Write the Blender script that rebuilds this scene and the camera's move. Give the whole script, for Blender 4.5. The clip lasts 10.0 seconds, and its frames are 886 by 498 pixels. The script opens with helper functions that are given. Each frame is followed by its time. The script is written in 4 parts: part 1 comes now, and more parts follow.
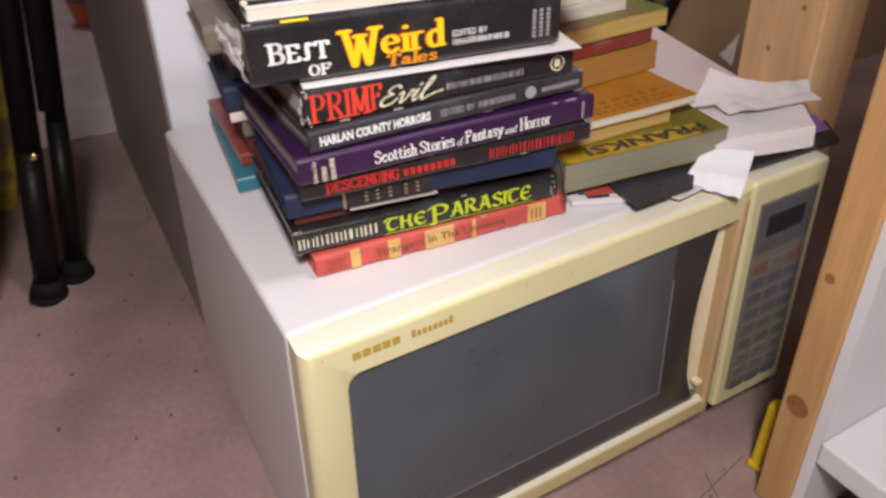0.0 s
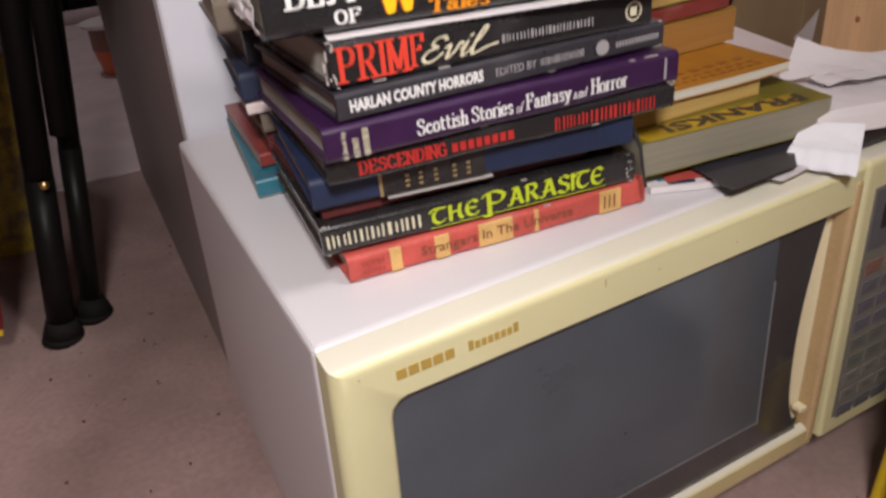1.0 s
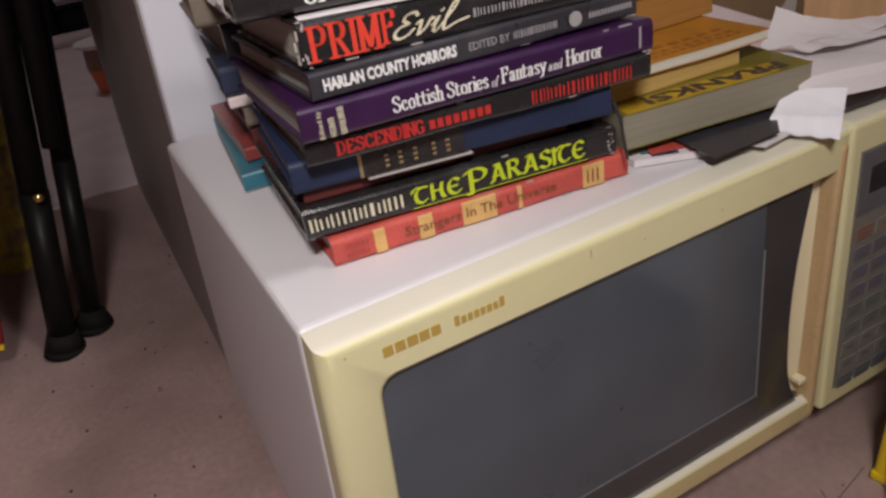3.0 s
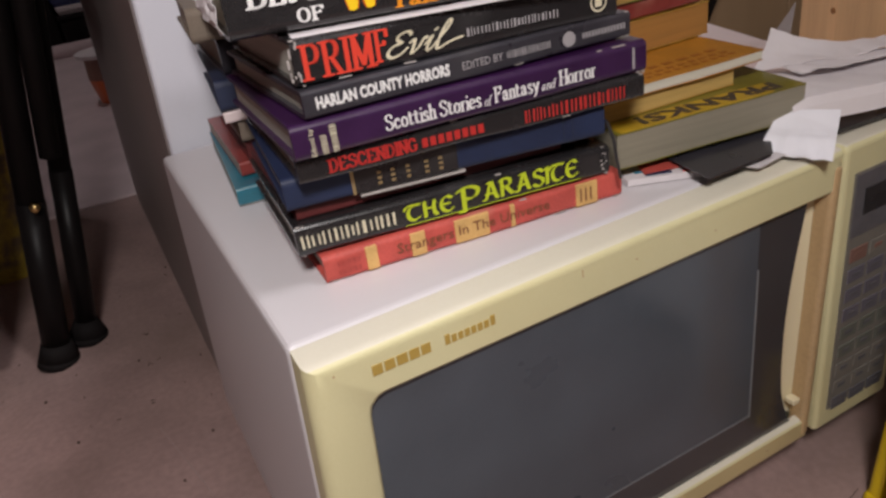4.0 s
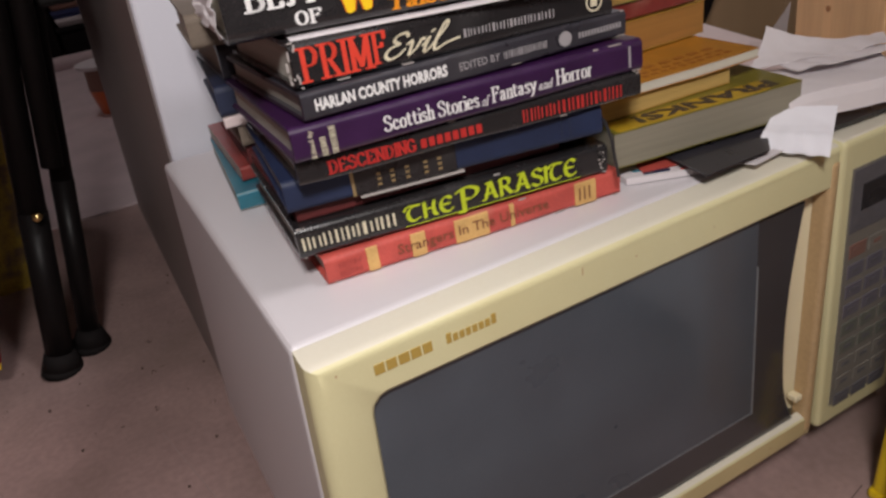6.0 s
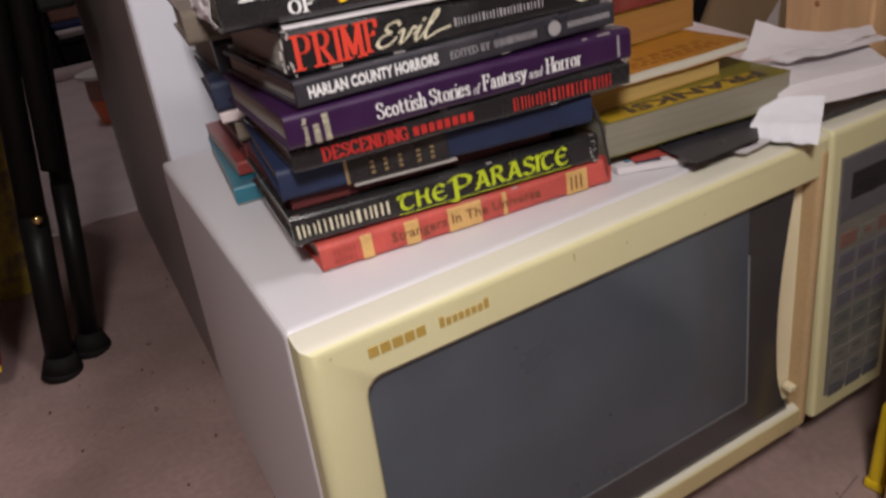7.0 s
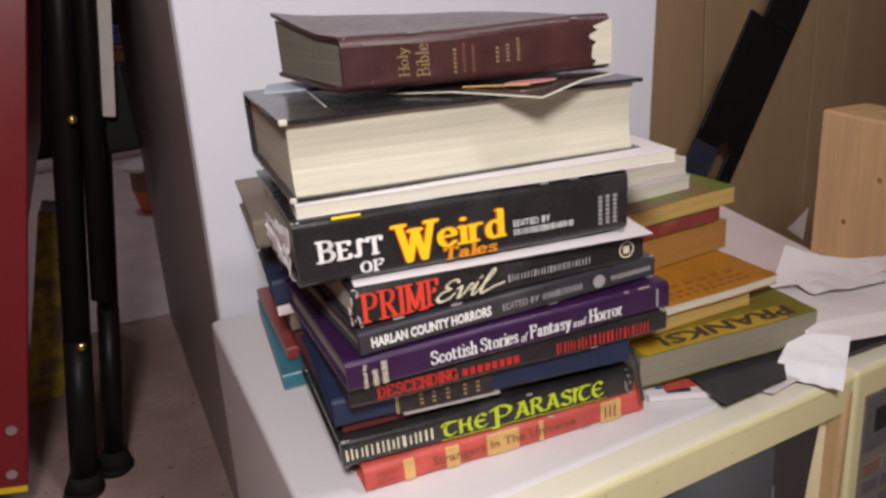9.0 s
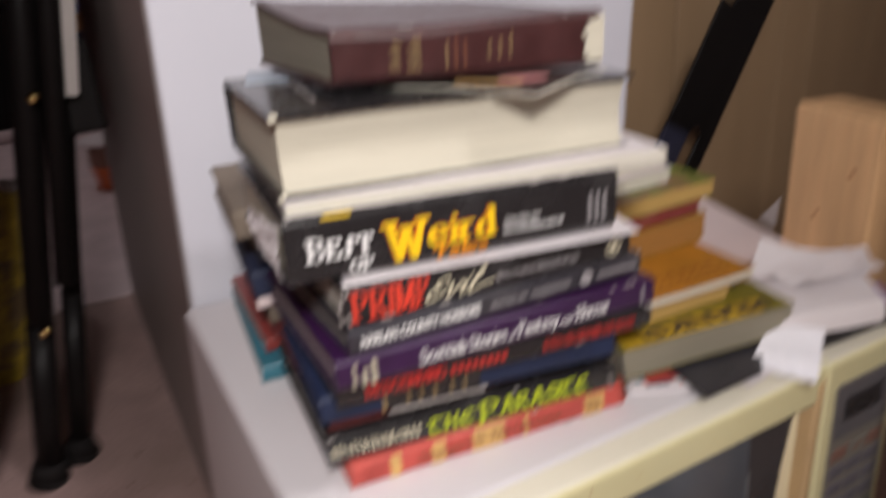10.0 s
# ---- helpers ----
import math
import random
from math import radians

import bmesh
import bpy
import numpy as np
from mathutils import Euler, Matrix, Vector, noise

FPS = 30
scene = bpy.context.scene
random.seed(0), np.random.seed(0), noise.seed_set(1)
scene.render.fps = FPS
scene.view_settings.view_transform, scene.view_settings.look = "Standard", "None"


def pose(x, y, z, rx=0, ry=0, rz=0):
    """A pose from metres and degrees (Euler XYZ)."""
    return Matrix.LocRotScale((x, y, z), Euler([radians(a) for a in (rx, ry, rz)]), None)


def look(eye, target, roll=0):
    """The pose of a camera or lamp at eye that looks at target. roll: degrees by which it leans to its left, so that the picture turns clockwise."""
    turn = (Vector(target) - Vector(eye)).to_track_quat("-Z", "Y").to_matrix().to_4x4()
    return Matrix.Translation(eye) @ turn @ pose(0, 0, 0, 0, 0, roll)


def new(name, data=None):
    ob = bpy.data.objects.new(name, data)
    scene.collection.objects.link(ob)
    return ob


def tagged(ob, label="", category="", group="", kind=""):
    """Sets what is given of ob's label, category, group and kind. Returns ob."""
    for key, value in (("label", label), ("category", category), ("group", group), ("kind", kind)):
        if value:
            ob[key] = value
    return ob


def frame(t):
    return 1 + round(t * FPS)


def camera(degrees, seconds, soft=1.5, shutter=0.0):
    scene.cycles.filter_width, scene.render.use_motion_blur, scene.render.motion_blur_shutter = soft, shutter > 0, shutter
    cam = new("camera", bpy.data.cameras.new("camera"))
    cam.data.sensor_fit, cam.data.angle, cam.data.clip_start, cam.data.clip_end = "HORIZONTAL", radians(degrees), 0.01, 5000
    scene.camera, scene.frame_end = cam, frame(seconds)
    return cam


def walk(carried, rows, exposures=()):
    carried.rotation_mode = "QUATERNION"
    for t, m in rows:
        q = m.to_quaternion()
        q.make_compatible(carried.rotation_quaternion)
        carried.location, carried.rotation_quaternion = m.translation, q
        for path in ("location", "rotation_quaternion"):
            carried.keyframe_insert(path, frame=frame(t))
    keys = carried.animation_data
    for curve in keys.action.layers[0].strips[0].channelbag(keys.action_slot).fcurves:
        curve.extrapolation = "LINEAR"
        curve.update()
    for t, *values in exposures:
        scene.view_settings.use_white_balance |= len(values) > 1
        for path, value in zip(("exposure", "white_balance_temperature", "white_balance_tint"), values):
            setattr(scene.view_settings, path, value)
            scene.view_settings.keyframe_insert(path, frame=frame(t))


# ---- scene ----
cam = camera(61.9, 10.0, soft=2.7, shutter=1.0)
PATH = [
    (0, (-0.0882, -0.3903, 0.6922), (0.6756, 1.0848, -0.4218), -3.14),
    (0.1, (-0.0865, -0.3857, 0.6887), (0.6868, 1.0916, -0.4156), -3.46),
    (0.2, (-0.0809, -0.3783, 0.6852), (0.6656, 1.1345, -0.3891), -4.56),
    (0.3, (-0.0818, -0.3746, 0.6793), (0.6578, 1.1652, -0.3609), -4.95),
    (0.4, (-0.0796, -0.3657, 0.6711), (0.6600, 1.1987, -0.3316), -4.63),
    (0.5, (-0.0791, -0.3552, 0.6594), (0.6320, 1.2372, -0.3197), -4.86),
    (0.6, (-0.0780, -0.3456, 0.6465), (0.6247, 1.2246, -0.3736), -5.50),
    (0.7, (-0.0760, -0.3381, 0.6296), (0.6475, 1.2217, -0.3919), -5.58),
    (0.8, (-0.0760, -0.3317, 0.6208), (0.6364, 1.2415, -0.3879), -6.65),
    (1, (-0.0749, -0.3203, 0.6056), (0.6556, 1.2534, -0.3893), -6.33),
    (1.2, (-0.0732, -0.3188, 0.6008), (0.6542, 1.2605, -0.3874), -6.83),
    (1.5, (-0.0692, -0.3189, 0.6010), (0.6522, 1.2626, -0.3881), -6.82),
    (2, (-0.0661, -0.3222, 0.5957), (0.6382, 1.2681, -0.3917), -7.78),
    (2.2, (-0.0678, -0.3250, 0.5950), (0.6506, 1.2597, -0.3913), -7.89),
    (3.3, (-0.0687, -0.3357, 0.5857), (0.6537, 1.2601, -0.3795), -9.41),
    (3.5, (-0.0644, -0.3345, 0.5871), (0.6669, 1.2626, -0.3692), -8.82),
    (4, (-0.0629, -0.3353, 0.5896), (0.6728, 1.2661, -0.3560), -8.46),
    (4.5, (-0.0620, -0.3377, 0.5889), (0.6712, 1.2605, -0.3641), -8.54),
    (5, (-0.0630, -0.3374, 0.5936), (0.6754, 1.2702, -0.3394), -8.28),
    (5.2, (-0.0648, -0.3380, 0.5933), (0.6743, 1.2707, -0.3371), -8.52),
    (6.3, (-0.0644, -0.3414, 0.5855), (0.6664, 1.2715, -0.3442), -9.58),
    (6.5, (-0.0643, -0.3445, 0.5853), (0.6611, 1.2718, -0.3428), -9.74),
    (7, (-0.0679, -0.3525, 0.5756), (0.6778, 1.2683, -0.3283), -9.71),
    (7.3, (-0.0713, -0.3582, 0.5685), (0.6544, 1.2645, -0.3481), -11.48),
    (7.5, (-0.0697, -0.3579, 0.5756), (0.6812, 1.2819, -0.2888), -10.65),
    (7.6, (-0.0697, -0.3607, 0.5869), (0.6884, 1.3126, -0.2040), -10.13),
    (7.7, (-0.0646, -0.3546, 0.6080), (0.6880, 1.3286, -0.1670), -10.04),
    (7.8, (-0.0643, -0.3530, 0.6250), (0.6786, 1.3499, -0.1153), -9.89),
    (7.9, (-0.0643, -0.3519, 0.6411), (0.6647, 1.3613, -0.0893), -9.78),
    (8, (-0.0660, -0.3509, 0.6487), (0.6661, 1.3629, -0.0772), -8.78),
    (8.2, (-0.0668, -0.3492, 0.6625), (0.7044, 1.3501, -0.0570), -7.15),
    (8.3, (-0.0639, -0.3467, 0.6695), (0.6959, 1.3549, -0.0568), -7.07),
    (8.5, (-0.0678, -0.3436, 0.6780), (0.6823, 1.3644, -0.0433), -6.47),
    (9, (-0.0700, -0.3381, 0.6885), (0.6999, 1.3673, -0.0178), -5.59),
    (9.3, (-0.0712, -0.3344, 0.6904), (0.6950, 1.3712, -0.0193), -5.57),
    (9.5, (-0.0720, -0.3334, 0.6903), (0.6957, 1.3673, -0.0299), -5.60),
    (9.7, (-0.0716, -0.3325, 0.6917), (0.7061, 1.3569, -0.0439), -5.32),
    (9.8, (-0.0738, -0.3335, 0.6963), (0.6747, 1.3525, -0.0766), -5.93),
    (9.9, (-0.0775, -0.3268, 0.6944), (0.7072, 1.3278, -0.1096), -5.50),
    (10, (-0.0807, -0.3207, 0.7016), (0.7654, 1.3165, -0.0753), -4.18),
]
walk(cam, [(t, look(e, g, r)) for t, e, g, r in PATH], exposures=[(0, 0.47), (0.6, 0.40), (1, 0.3), (1.6, 0.06), (2, 0.0), (7.5, 0.0), (8, 0.22), (10, 0.22)])

# ---- world and lamps ----
world = bpy.data.worlds.new("room_air")
scene.world = world
world.use_nodes = True
world.node_tree.nodes["Background"].inputs[0].default_value = (0.9, 0.87, 0.95, 1)
world.node_tree.nodes["Background"].inputs[1].default_value = 0.06


def lamp(name, power, size, at, target, colour):
    d = bpy.data.lights.new(name, "AREA")
    d.shape, d.size, d.energy, d.color = "DISK", size, power, colour
    ob = new(name, d)
    ob.matrix_world = look(at, target)
    return ob


lamp("ceiling_lamp", 12.5, 0.30, (0.72, -0.55, 2.10), (0.3, 0.2, 0.3), (1.0, 0.94, 0.955))
# Unseen front light, added close to the viewpoint and placed for its falloff.
lamp("front_fill_light", 9.2, 0.18, (-0.17, -0.58, 1.08), (-0.06, 0.12, 0.18), (1.0, 0.94, 0.92))
bulb = bpy.data.lights.new("bare_bulb", "POINT")
bulb.energy, bulb.shadow_soft_size, bulb.color = 10, 0.05, (1.0, 0.92, 0.96)
new("bare_bulb", bulb).location = (-0.22, 2.5, 2.25)

# ---- materials ----


def mat(name, col, rough=0.5, metal=0.0, var=0.12, scale=25.0, bump=0.08, fine=260.0, stretch=(1, 1, 1), coat=0.0, second=None, edge=(0.45, 0.62)):
    """A surface with broad and fine variation; second: a stain colour laid over in patches."""
    m = bpy.data.materials.new(name)
    m.use_nodes = True
    n, l = m.node_tree.nodes, m.node_tree.links
    b = n["Principled BSDF"]
    tc, mp = n.new("ShaderNodeTexCoord"), n.new("ShaderNodeMapping")
    mp.inputs["Scale"].default_value = stretch
    l.new(tc.outputs["Object"], mp.inputs["Vector"])
    n1, n2 = n.new("ShaderNodeTexNoise"), n.new("ShaderNodeTexNoise")
    n1.inputs["Scale"].default_value, n1.inputs["Detail"].default_value = scale, 5
    n2.inputs["Scale"].default_value, n2.inputs["Detail"].default_value = fine, 3
    for k in (n1, n2):
        l.new(mp.outputs[0], k.inputs["Vector"])
    r = n.new("ShaderNodeValToRGB")
    r.color_ramp.elements[0].position, r.color_ramp.elements[1].position = 0.3, 0.7
    r.color_ramp.elements[0].color = (*[c * (1 - var) for c in col], 1)
    r.color_ramp.elements[1].color = (*[min(1, c * (1 + var)) for c in col], 1)
    l.new(n1.outputs["Fac"], r.inputs[0])
    mix = n.new("ShaderNodeMix")
    mix.data_type, mix.blend_type = "RGBA", "OVERLAY"
    mix.inputs[0].default_value = min(1, var * 1.5)
    l.new(r.outputs[0], mix.inputs[6])
    l.new(n2.outputs["Fac"], mix.inputs[7])
    out = mix.outputs[2]
    if second:
        n3, r3, m3 = n.new("ShaderNodeTexNoise"), n.new("ShaderNodeValToRGB"), n.new("ShaderNodeMix")
        n3.inputs["Scale"].default_value, n3.inputs["Detail"].default_value = scale * 0.37, 6
        l.new(mp.outputs[0], n3.inputs["Vector"])
        r3.color_ramp.elements[0].position, r3.color_ramp.elements[1].position = edge
        l.new(n3.outputs["Fac"], r3.inputs[0])
        m3.data_type = "RGBA"
        l.new(r3.outputs[0], m3.inputs[0])
        l.new(out, m3.inputs[6])
        m3.inputs[7].default_value = (*second, 1)
        out = m3.outputs[2]
    l.new(out, b.inputs["Base Color"])
    rr = n.new("ShaderNodeMapRange")
    rr.inputs[3].default_value, rr.inputs[4].default_value = max(0.03, rough - 0.1), min(1, rough + 0.1)
    l.new(n1.outputs["Fac"], rr.inputs[0])
    l.new(rr.outputs[0], b.inputs["Roughness"])
    b.inputs["Metallic"].default_value = metal
    b.inputs["Coat Weight"].default_value, b.inputs["Coat Roughness"].default_value = coat, 0.12
    bp = n.new("ShaderNodeBump")
    bp.inputs["Strength"].default_value, bp.inputs["Distance"].default_value = bump, 0.001
    l.new(n2.outputs["Fac"], bp.inputs["Height"])
    l.new(bp.outputs[0], b.inputs["Normal"])
    return m


def jacket(name, col, rough=0.34, coat=0.22, second=None, edge=(0.62, 0.72)):
    return mat(name, col, rough, var=0.16, scale=40, bump=0.05, fine=500, coat=coat, second=second, edge=edge)


def leaves(name, col):
    """Page edges: thin lines along the sheets."""
    return mat(name, col, 0.9, var=0.13, scale=9, bump=0.5, fine=70, stretch=(0.25, 0.25, 22))


def wood(name, col, along=2):
    s = [14, 14, 14]
    s[along] = 0.9
    return mat(name, col, 0.62, var=0.13, scale=5, bump=0.15, fine=30, stretch=tuple(s), second=tuple(c * 0.86 for c in col), edge=(0.52, 0.75))


M_FLOOR = mat("painted_concrete", (0.40, 0.275, 0.255), 0.42, var=0.16, scale=7, bump=0.10, fine=120, second=(0.20, 0.145, 0.122), edge=(0.46, 0.70))
M_WALL = mat("panel_board", (0.31, 0.205, 0.115), 0.5, var=0.06, scale=3, bump=0.06, fine=30, stretch=(9, 9, 0.5), second=(0.27, 0.175, 0.094), edge=(0.45, 0.8))
M_PLASTER = mat("wall_paint", (0.55, 0.50, 0.46), 0.8, var=0.06, scale=3)
M_CABINET = mat("white_enamel", (0.66, 0.66, 0.72), 0.35, var=0.02, scale=4, bump=0.02, fine=300)
M_SIDE = mat("side_taupe", (0.27, 0.235, 0.225), 0.45, var=0.06, scale=5, bump=0.03, fine=300)
M_MWBODY = mat("white_coated_steel", (0.67, 0.64, 0.66), 0.38, var=0.02, scale=6, bump=0.03, fine=700)
M_CREAM = mat("aged_cream_plastic", (0.70, 0.655, 0.385), 0.34, var=0.05, scale=7, bump=0.02, fine=500, second=(0.68, 0.585, 0.30), edge=(0.5, 0.8))
M_CREAMTOP = mat("pale_top_plastic", (0.72, 0.68, 0.56), 0.36, var=0.05, scale=7, bump=0.02, fine=500)
M_CREAM2 = mat("pale_cream_plastic", (0.78, 0.70, 0.48), 0.4, var=0.04, scale=9, bump=0.02)
M_BROWNED = mat("browned_plastic", (0.52, 0.36, 0.19), 0.42, var=0.1, scale=12, bump=0.03)
M_SCREEN = mat("dotted_mesh_screen", (0.070, 0.085, 0.104), 0.3, var=0.12, scale=12, bump=0.12, fine=1500, coat=0.5)
M_GLASS = mat("door_window", (0.052, 0.050, 0.054), 0.2, var=0.08, scale=14, bump=0.01, fine=900, coat=0.3)
M_LINE = mat("window_line", (0.20, 0.21, 0.22), 0.4, var=0.05)
M_DARK = mat("dark_plastic", (0.03, 0.028, 0.03), 0.3, var=0.1)
M_KEYPAD = mat("grey_keypad", (0.125, 0.12, 0.13), 0.45, var=0.08, scale=60)
M_KEYPALE = mat("pale_keypad", (0.20, 0.185, 0.16), 0.45, var=0.06, scale=60)
M_KEYBLUE = mat("blue_grey_key", (0.135, 0.125, 0.15), 0.45, var=0.06, scale=60)
M_KEYGREEN = mat("green_grey_key", (0.14, 0.145, 0.12), 0.45, var=0.06, scale=60)
M_KEYRED = mat("dull_red_key", (0.22, 0.12, 0.095), 0.45, var=0.06, scale=60)
M_GOLD = mat("brown_gold_print", (0.46, 0.31, 0.07), 0.4, var=0.05)
M_PAGE = leaves("cream_page_edges", (0.56, 0.525, 0.425))
M_PAGEDIM = leaves("dim_gilt_page_edges", (0.21, 0.19, 0.15))
M_PAGEGREY = leaves("grey_page_edges", (0.44, 0.41, 0.36))
M_PAGEWHITE = leaves("white_page_edges", (0.64, 0.615, 0.52))
M_PAGEDULL = leaves("dull_page_edges", (0.26, 0.235, 0.175))
M_PAGETAN = leaves("tan_page_edges", (0.52, 0.345, 0.11))
M_PAGEORANGE = leaves("orange_page_edges", (0.37, 0.175, 0.04))
M_PAPER = mat("white_paper", (0.70, 0.655, 0.67), 0.75, var=0.03, scale=30, bump=0.06)
M_SLIP = mat("bluish_white_paper", (0.82, 0.81, 0.86), 0.75, var=0.03, scale=30, bump=0.06)
M_PINK = mat("pinkish_card", (0.72, 0.60, 0.59), 0.7, var=0.03, scale=20, bump=0.04)
M_BLACKJ = jacket("black_jacket", (0.019, 0.0175, 0.0185), 0.26, 0.3, second=(0.040, 0.038, 0.039), edge=(0.60, 0.80))
M_NAVY = jacket("navy_cloth", (0.017, 0.024, 0.058), 0.6, 0.0)
M_BLUE = jacket("blue_cloth", (0.011, 0.020, 0.060), 0.6, 0.0)
M_PURPLE = jacket("purple_jacket", (0.033, 0.0085, 0.048))
M_CHAR = jacket("charcoal_jacket", (0.036, 0.034, 0.042), 0.30, second=(0.065, 0.061, 0.066), edge=(0.58, 0.80))
M_REDSPINE = jacket("faded_red_cloth", (0.51, 0.08, 0.062), 0.6, 0.05, second=(0.50, 0.14, 0.10))
M_REDDARK = jacket("worn_red_print", (0.36, 0.05, 0.04), 0.6, 0.0)
M_MAROON = jacket("maroon_cloth", (0.11, 0.018, 0.018), 0.6, 0.0)
M_LEATHER = mat("maroon_leather", (0.048, 0.0135, 0.0135), 0.36, var=0.2, scale=60, bump=0.3, fine=900, coat=0.25)
M_TEAL = jacket("teal_cover", (0.018, 0.15, 0.21))
M_TAUPE = jacket("taupe_board", (0.19, 0.15, 0.115), 0.7, 0.0)
M_YELLOW = jacket("yellow_cover", (0.44, 0.28, 0.018))
M_OLIVE = jacket("olive_cover", (0.17, 0.145, 0.018))
M_ORANGE = jacket("orange_cover", (0.44, 0.185, 0.02))
M_OCHRE = jacket("ochre_cover", (0.40, 0.225, 0.038))
M_GREENC = mat("green_mottled_cover", (0.16, 0.20, 0.03), 0.45, var=0.3, scale=60, second=(0.25, 0.14, 0.07), edge=(0.48, 0.6))
M_BRICKC = jacket("brick_red_cover", (0.24, 0.04, 0.034), second=(0.30, 0.10, 0.075))
M_IWHITE = mat("white_ink", (0.80, 0.79, 0.78), 0.5, var=0.03)
M_ICREAM = mat("cream_ink", (0.72, 0.66, 0.48), 0.5, var=0.03)
M_IGREY = mat("grey_ink", (0.36, 0.34, 0.35), 0.5, var=0.03)
M_IRED = mat("red_ink", (0.72, 0.055, 0.03), 0.5, var=0.03)
M_IORED = mat("orange_red_ink", (0.62, 0.12, 0.01), 0.5, var=0.03)
M_IDRED = mat("dark_red_ink", (0.50, 0.026, 0.022), 0.5, var=0.03)
M_IYELLOW = mat("yellow_ink", (0.90, 0.60, 0.01), 0.5, var=0.03)
M_IORANGE = mat("orange_ink", (0.75, 0.27, 0.01), 0.5, var=0.03)
M_ILIME = mat("lime_ink", (0.52, 0.62, 0.02), 0.5, var=0.03)
M_IGOLD = mat("gold_foil", (0.50, 0.37, 0.18), 0.35, metal=0.6, var=0.05)
M_IBROWN = mat("brown_ink", (0.20, 0.07, 0.03), 0.5, var=0.05)
M_IORUST = mat("rust_ink", (0.34, 0.12, 0.02), 0.5, var=0.2, scale=200)
M_IBLACK = mat("black_ink", (0.05, 0.035, 0.03), 0.5, var=0.05)
M_BAND = jacket("tan_band", (0.66, 0.40, 0.14), 0.6, 0.0)
M_BLACKMETAL = mat("black_painted_steel", (0.0075, 0.0062, 0.0062), 0.42, var=0.1, scale=30)
M_RUBBER = mat("black_rubber", (0.012, 0.010, 0.010), 0.8, var=0.1)
M_BRASS = mat("brass", (0.72, 0.52, 0.22), 0.25, metal=1.0, var=0.06)
M_STEEL = mat("zinc_screw", (0.55, 0.53, 0.52), 0.35, metal=1.0, var=0.06)
M_REDPAINT = mat("red_paint", (0.165, 0.006, 0.010), 0.38, var=0.08, scale=10)
M_PINE = wood("pine", (0.62, 0.375, 0.19))
M_PINE2 = wood("knotty_pine", (0.56, 0.315, 0.135))
M_KNOT = mat("pine_knot", (0.30, 0.13, 0.045), 0.6, var=0.2, scale=60)
M_WHITEPAINT = mat("white_shelf_paint", (0.76, 0.75, 0.78), 0.45, var=0.03, scale=6)
M_YPLASTIC = mat("yellow_plastic", (0.72, 0.50, 0.01), 0.35, var=0.05)
M_PALEFLOOR = mat("pale_floor_pink", (0.66, 0.55, 0.56), 0.85, var=0.08, scale=10, bump=0.2)
M_ORANGEP = mat("orange_plastic", (0.65, 0.14, 0.04), 0.4, var=0.05)
M_BROWNP = mat("brown_clay", (0.25, 0.13, 0.10), 0.6, var=0.1)
M_SHADOWBLUE = mat("dark_blue_fabric", (0.014, 0.014, 0.034), 0.8, var=0.2)
M_TAPE = mat("pale_tape", (0.42, 0.38, 0.36), 0.6, var=0.06)

for m_ in (M_BLACKMETAL, M_RUBBER):
    m_.node_tree.nodes["Principled BSDF"].inputs["Specular IOR Level"].default_value = 0.15

# ---- builders ----


def part(name, bm, material, parent=None, label="", smooth=False, crisp=0.0):
    me = bpy.data.meshes.new(name)
    bmesh.ops.recalc_face_normals(bm, faces=bm.faces)
    if smooth:
        for f in bm.faces:
            f.smooth = True
    bm.to_mesh(me)
    bm.free()
    if crisp:
        me.set_sharp_from_angle(angle=radians(crisp))
    me.materials.append(material)
    ob = new(name, me)
    ob.parent = parent
    if label:
        ob["label"] = label
    return ob


def thing(name, label, category, m=None, group="", kind=""):
    ob = new(name)
    ob.empty_display_size = 0.02
    ob.matrix_basis = m or Matrix()
    return tagged(ob, label, category, group, kind)


def box(x0, x1, y0, y1, z0, z1, bevel=0.0, seg=2, bm=None):
    bm = bm or bmesh.new()
    g = bmesh.ops.create_cube(bm, size=1)
    for v in g["verts"]:
        v.co = Vector((x0 + (v.co.x + .5) * (x1 - x0), y0 + (v.co.y + .5) * (y1 - y0), z0 + (v.co.z + .5) * (z1 - z0)))
    if bevel:
        es = list({e for v in g["verts"] for e in v.link_edges})
        bmesh.ops.bevel(bm, geom=es, offset=bevel, segments=seg, affect="EDGES", profile=0.5)
    return bm


def rod(a, b, r0, r1=None, seg=16, bm=None):
    bm = bm or bmesh.new()
    a, b = Vector(a), Vector(b)
    q = (b - a).to_track_quat("Z", "Y").to_matrix().to_4x4()
    bmesh.ops.create_cone(bm, cap_ends=True, segments=seg, radius1=r0, radius2=r0 if r1 is None else r1, depth=(b - a).length,
                          matrix=Matrix.Translation((a + b) / 2) @ q)
    return bm


def strip(outer, inner, xs, wob=0.0, seed=0.0):
    """A solid of even thickness between two matching outlines in y, z, drawn out along x."""
    bm = bmesh.new()
    rows = []
    for x in xs:
        row = []
        for (y, z) in outer + inner[::-1]:
            d = wob * noise.noise((x * 14 + seed, y * 14, z * 40 + seed))
            row.append(bm.verts.new((x, y + d * 0.6, z + d)))
        rows.append(row)
    n = len(rows[0])
    for a, b in zip(rows, rows[1:]):
        for i in range(n):
            j = (i + 1) % n
            bm.faces.new((a[i], a[j], b[j], b[i]))
    h = len(outer)
    for row in (rows[0], rows[-1]):
        for i in range(h - 1):
            bm.faces.new((row[i], row[i + 1], row[n - 2 - i], row[n - 1 - i]))
    return bm


SEED = [0.0]


